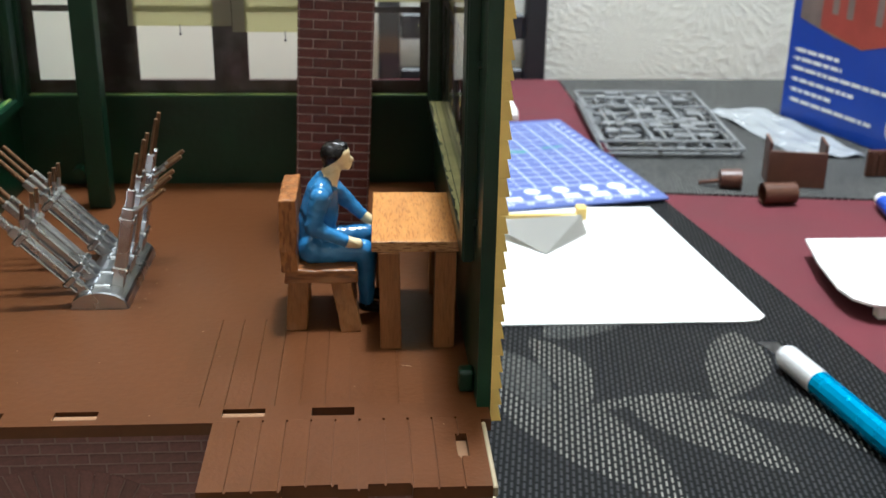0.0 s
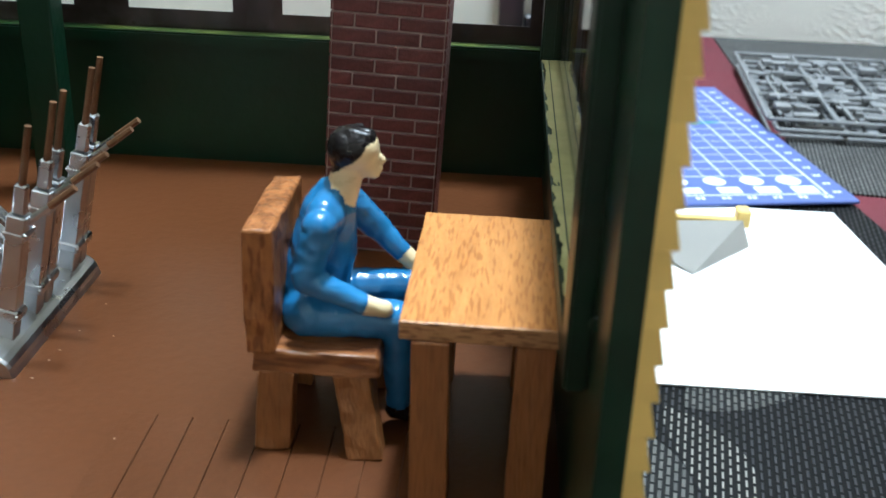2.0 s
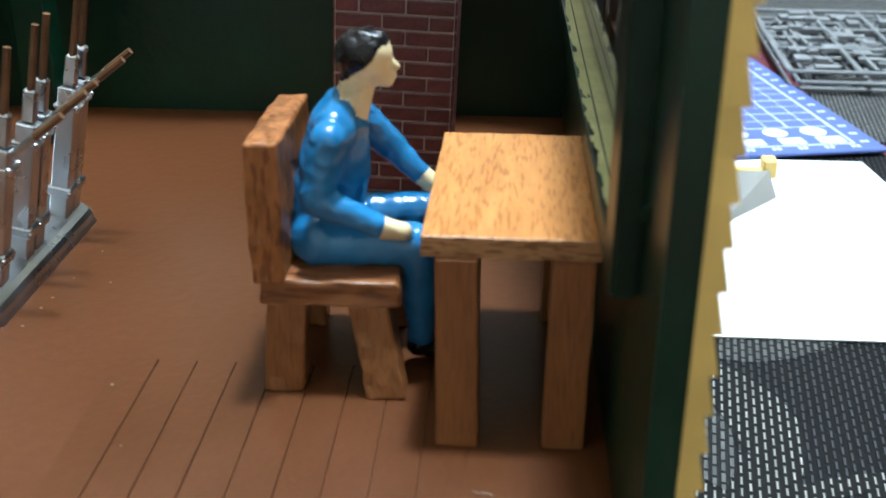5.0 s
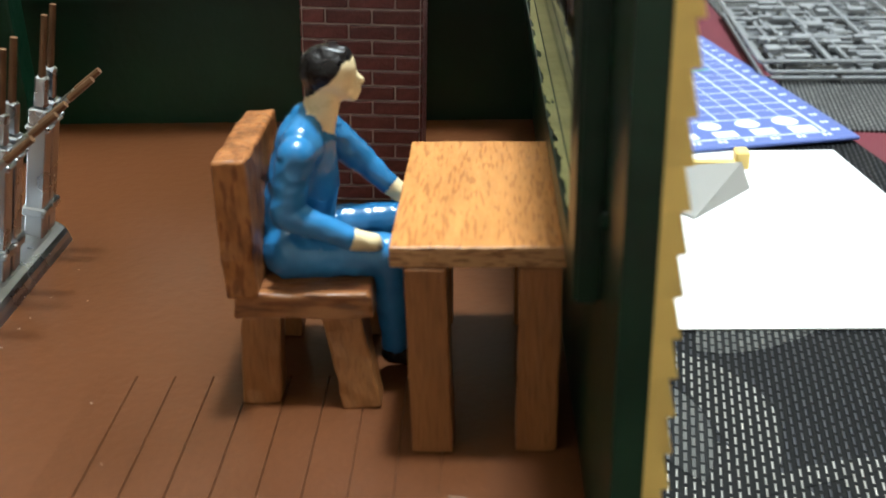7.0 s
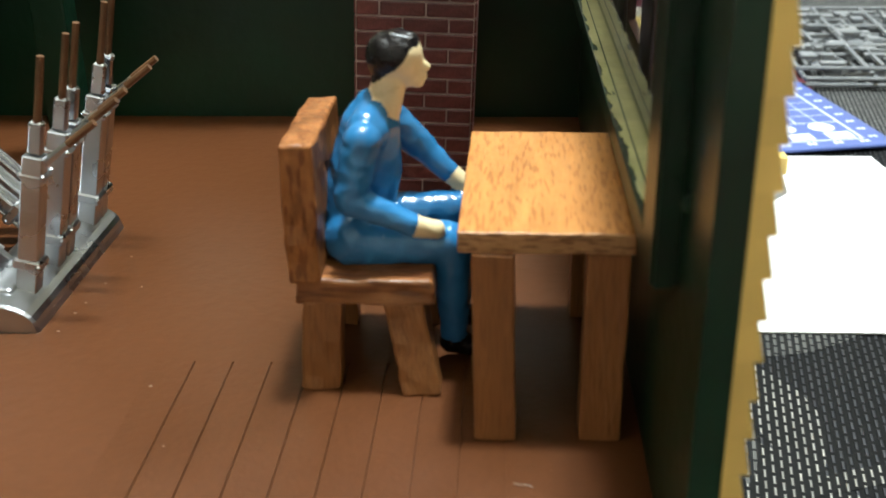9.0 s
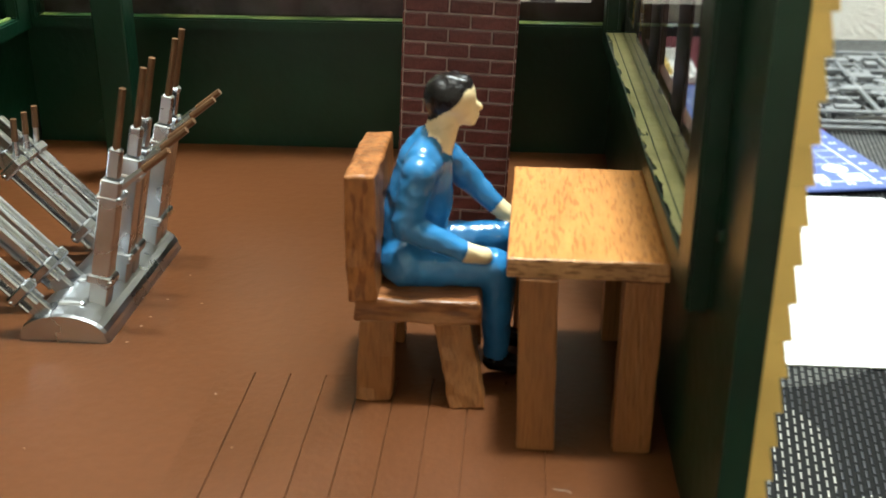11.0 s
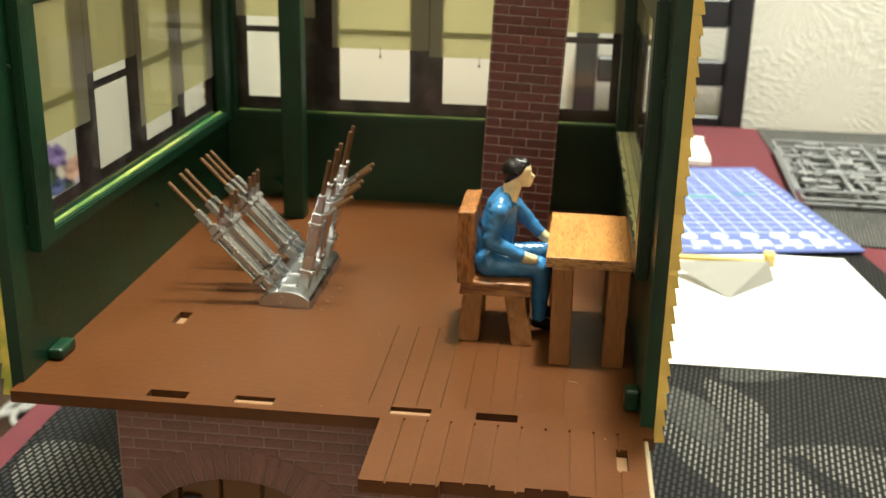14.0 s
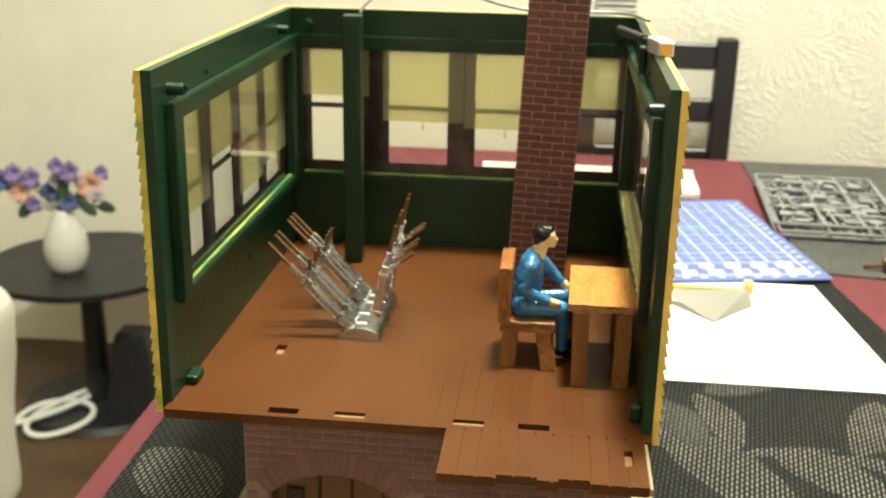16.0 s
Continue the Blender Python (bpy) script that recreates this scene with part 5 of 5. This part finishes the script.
def tube(name, pts, r, mat, label, category, parent=None):
    cu = bpy.data.curves.new(name, "CURVE")
    cu.dimensions, cu.bevel_depth, cu.bevel_resolution, cu.resolution_u = "3D", r * MM, 3, 10
    sp = cu.splines.new("NURBS")
    sp.points.add(len(pts) - 1)
    sp.use_endpoint_u, sp.order_u = True, 4
    for p, c in zip(sp.points, pts):
        p.co = (c[0] * MM, c[1] * MM, c[2] * MM, 1)
    cu.materials.append(mat)
    ob = new(name, cu)
    dg = bpy.context.evaluated_depsgraph_get()
    me = bpy.data.meshes.new_from_object(ob.evaluated_get(dg))
    bpy.data.objects.remove(ob)
    ob = new(name, me)
    ob.matrix_basis = PLACE
    ob.parent = parent
    for p in me.polygons:
        p.use_smooth = True
    return tagged(ob, label, category)


WIRE_GREY = material("grey_wire", (0.33, 0.33, 0.34), 0.35, metal=0.3)
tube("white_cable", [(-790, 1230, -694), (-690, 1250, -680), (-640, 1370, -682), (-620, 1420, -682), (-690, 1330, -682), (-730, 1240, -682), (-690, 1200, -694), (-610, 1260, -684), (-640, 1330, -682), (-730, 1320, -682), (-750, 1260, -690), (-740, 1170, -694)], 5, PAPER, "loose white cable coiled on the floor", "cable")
PLACE = Matrix()
tube("lamp_wire", [(-63, 123.5, 87.9), (-62, 126, 92), (-52, 133, 97), (-38, 136, 97.5), (-22, 139, 92), (-8, 142, 88.2), (6, 143, 88.2), (20, 143.5, 88.4), (29, 142, 88.4), (32.6, 132, 88.6), (33.6, 112, 89.4)], 0.55, WIRE_GREY, "thin grey wire running along the wall top", "wire")
led = thing("strip_light_clip", "small metal-cased light clip with wire on the wall top", "light clip", at=(33.0, 54, WALL_TOP + 0.02), turn=12)
led.scale = (0.68, 0.68, 0.68)
bm = bmesh.new()
box(bm, -3.4, 3.4, -8, 8, 0.0, 6.2, 0.7, seg=2)
part("metal_case", bm, STEEL, led, "nickel case")
bm = bmesh.new()
box(bm, -2.4, 2.4, -8.3, -8.0, 1.0, 5.2, 0.1)
part("lens", bm, material("amber_lens", (0.62, 0.34, 0.08), 0.3), led, "amber face")
bm = bmesh.new()
rod(bm, (0, 8, 3), (-0.5, 22, 3), 1.6, 1.3, 14)
rod(bm, (-0.5, 22, 3), (-1.5, 60, 2.2), 1.9, 1.9, 14)
part("plug", bm, BLACK, led, "black plug")

# specks of dust and glue on the brown floor
for x, y, s in ((-34, 60, 0.35), (-20, 22, 0.3), (-44, 20, 0.25), (-58, 12, 0.25), (-30, -2.0, 0.3), (-25, 34, 0.4), (8, 8, 0.3), (-62, 26, 0.25), (24.5, -7, 0.35)):
    bm = bmesh.new()
    ball(bm, (x, y, 0.03), s * 0.36, (1.3, 0.9, 0.4), sub=1)
    part("dust_speck", bm, GLUE, storey_floor)

for x, y, s in ((-40.6, 52, 0.3), (-40.2, 55, 0.25), (-39.5, 61, 0.22), (-41, 47, 0.3), (-38.6, 70, 0.2), (-56, 46.5, 0.22)):
    bm = bmesh.new()
    ball(bm, (x, y, 0.03), s * 0.5, (1.8, 0.7, 0.5), sub=1)
    part("glue_fleck", bm, GLUE, storey_floor, "dried glue fleck")
tube("lint_fibre", [(17.4, 16.6, 0.08), (18.2, 15.9, 0.2), (18.8, 16.5, 0.2), (19.4, 15.9, 0.08)], 0.04, GLUE, "tiny pale curled fibre on the brown floor", "lint")

# ---- pieces: planks, bricks ----
# porch boards and the boards moulded into the floor, flush with the deck
for (x0, x1, y0, y1), n, gap in ((PORCH, 11, 0.19), (INNER, 10, 0.085)):
    step = (x1 - x0) / n
    for k in range(n):
        a, c = x0 + step * k + (0.0 if k == 0 else gap), x0 + step * (k + 1) - (0.0 if k == n - 1 else gap)
        bm = bmesh.new()
        pierced(bm, a, c, y0, y1, -0.399, 0.0 if k % 3 else -0.015, [(max(a, h[0]), min(c, h[1]), max(y0, h[2]), min(y1, h[3])) for h in SLOTS[5:] + NOTCHES[1:] if h[0] < c and h[1] > a and h[2] < y1 and h[3] > y0], "xyz")
        part("plank", bm, BROWN_PLANK, storey_floor)


def brick_mesh(name, w, d, h, mat):
    bm = bmesh.new()
    box(bm, -w / 2, w / 2, -d / 2, d / 2, -h / 2, h / 2, 0.16)
    me = bpy.data.meshes.new(name)
    bm.to_mesh(me)
    bm.free()
    me.materials.append(mat)
    return me


def lay(name, me, parent, x, y, z, turn=0.0, tilt=0.0):
    ob = new(name, me)
    ob.parent = parent
    ob.matrix_basis = pose(x * MM, y * MM, z * MM, 0, tilt, turn)
    return ob


# chimney bricks in running bond
COURSE, JOINT = 2.45, 0.30
PATTERN = (((-9.35, -5.6), (-5.6, 1.7), (1.7, 9.35)), ((-9.35, -1.95), (-1.95, 5.35), (5.35, 9.35)))
shapes = {}
loose = bmesh.new()
for c in range(51):
    z = 0.3 + COURSE * (c + 0.5)
    for turn in (0, 90, 270, 180):
        q = Matrix.Rotation(radians(turn), 4, "Z")
        for x0, x1 in PATTERN[c % 2]:
            w = x1 - x0 - JOINT
            p = q @ Vector(((x0 + x1) / 2, -9.35, z))
            if turn == 0 or (turn != 180 and c < 24):
                if w not in shapes:
                    shapes[w] = brick_mesh("brick", w, 0.62, COURSE - JOINT, BRICK)
                lay("brick", shapes[w], core, p.x, p.y, p.z, turn)
            else:
                vs = box(loose, -w / 2, w / 2, -0.31, 0.31, -COURSE / 2 + 0.15, COURSE / 2 - 0.15)
                bmesh.ops.transform(loose, matrix=Matrix.Translation(p * MM) @ q, verts=vs)
tagged(link_mesh("upper_side_bricks", loose, BRICK, core), kind="stuff")

# lower storey: brick face with a ring of arch bricks
ROW, PITCH = 2.3, 5.95
plain = brick_mesh("base_brick", PITCH - 0.26, 0.3, ROW - 0.24, BRICK_DULL)
stub = brick_mesh("base_brick_half", PITCH / 2 - 0.26, 0.3, ROW - 0.24, BRICK_DULL)
arch_me = brick_mesh("arch_brick", 7.2, 0.3, 2.0, BRICK_DULL)
for v in arch_me.vertices:
    v.co.z *= 1.17 + 0.17 * v.co.x / (3.6 * MM)
rest = bmesh.new()
count = 0
for c in range(41):
    z = -4.0 - ROW * c
    if c % 2 and z > -50:
        lay("brick", stub, base_wall, -71.5 + PITCH / 4 + 0.1, -2.58, z)
    for k in range(18):
        x = -68.4 + PITCH * k + (PITCH / 2 if c % 2 else 0)
        if x > 27:
            continue
        a = math.atan2(x - ARCH_X, z - ARCH_Z)
        d = math.hypot(x - ARCH_X, z - ARCH_Z)
        if (abs(a) < ARCH_HALF + 0.1 and d < ARCH_R + 5.6) or (z < ARCH_Z + ARCH_R * math.cos(ARCH_HALF) + 1 and abs(x - ARCH_X) < SPAN + 2.9):
            continue
        if count < 280 and z > -70:
            lay("brick", plain, base_wall, x, -2.58, z)
            count += 1
        else:
            box(rest, x - 2.83, x + 2.83, -2.73, -2.45, z - 1.02, z + 1.02)
tagged(link_mesh("lower_bricks", rest, BRICK_DULL, base_wall), kind="stuff")
for k in range(17):
    a = ARCH_HALF * (2 * (k + 0.5) / 17 - 1)
    r = ARCH_R + 3.6
    lay("arch_brick", arch_me, base_wall, ARCH_X + r * math.sin(a), -2.68, ARCH_Z + r * math.cos(a), 0, math.degrees(a) - 90)
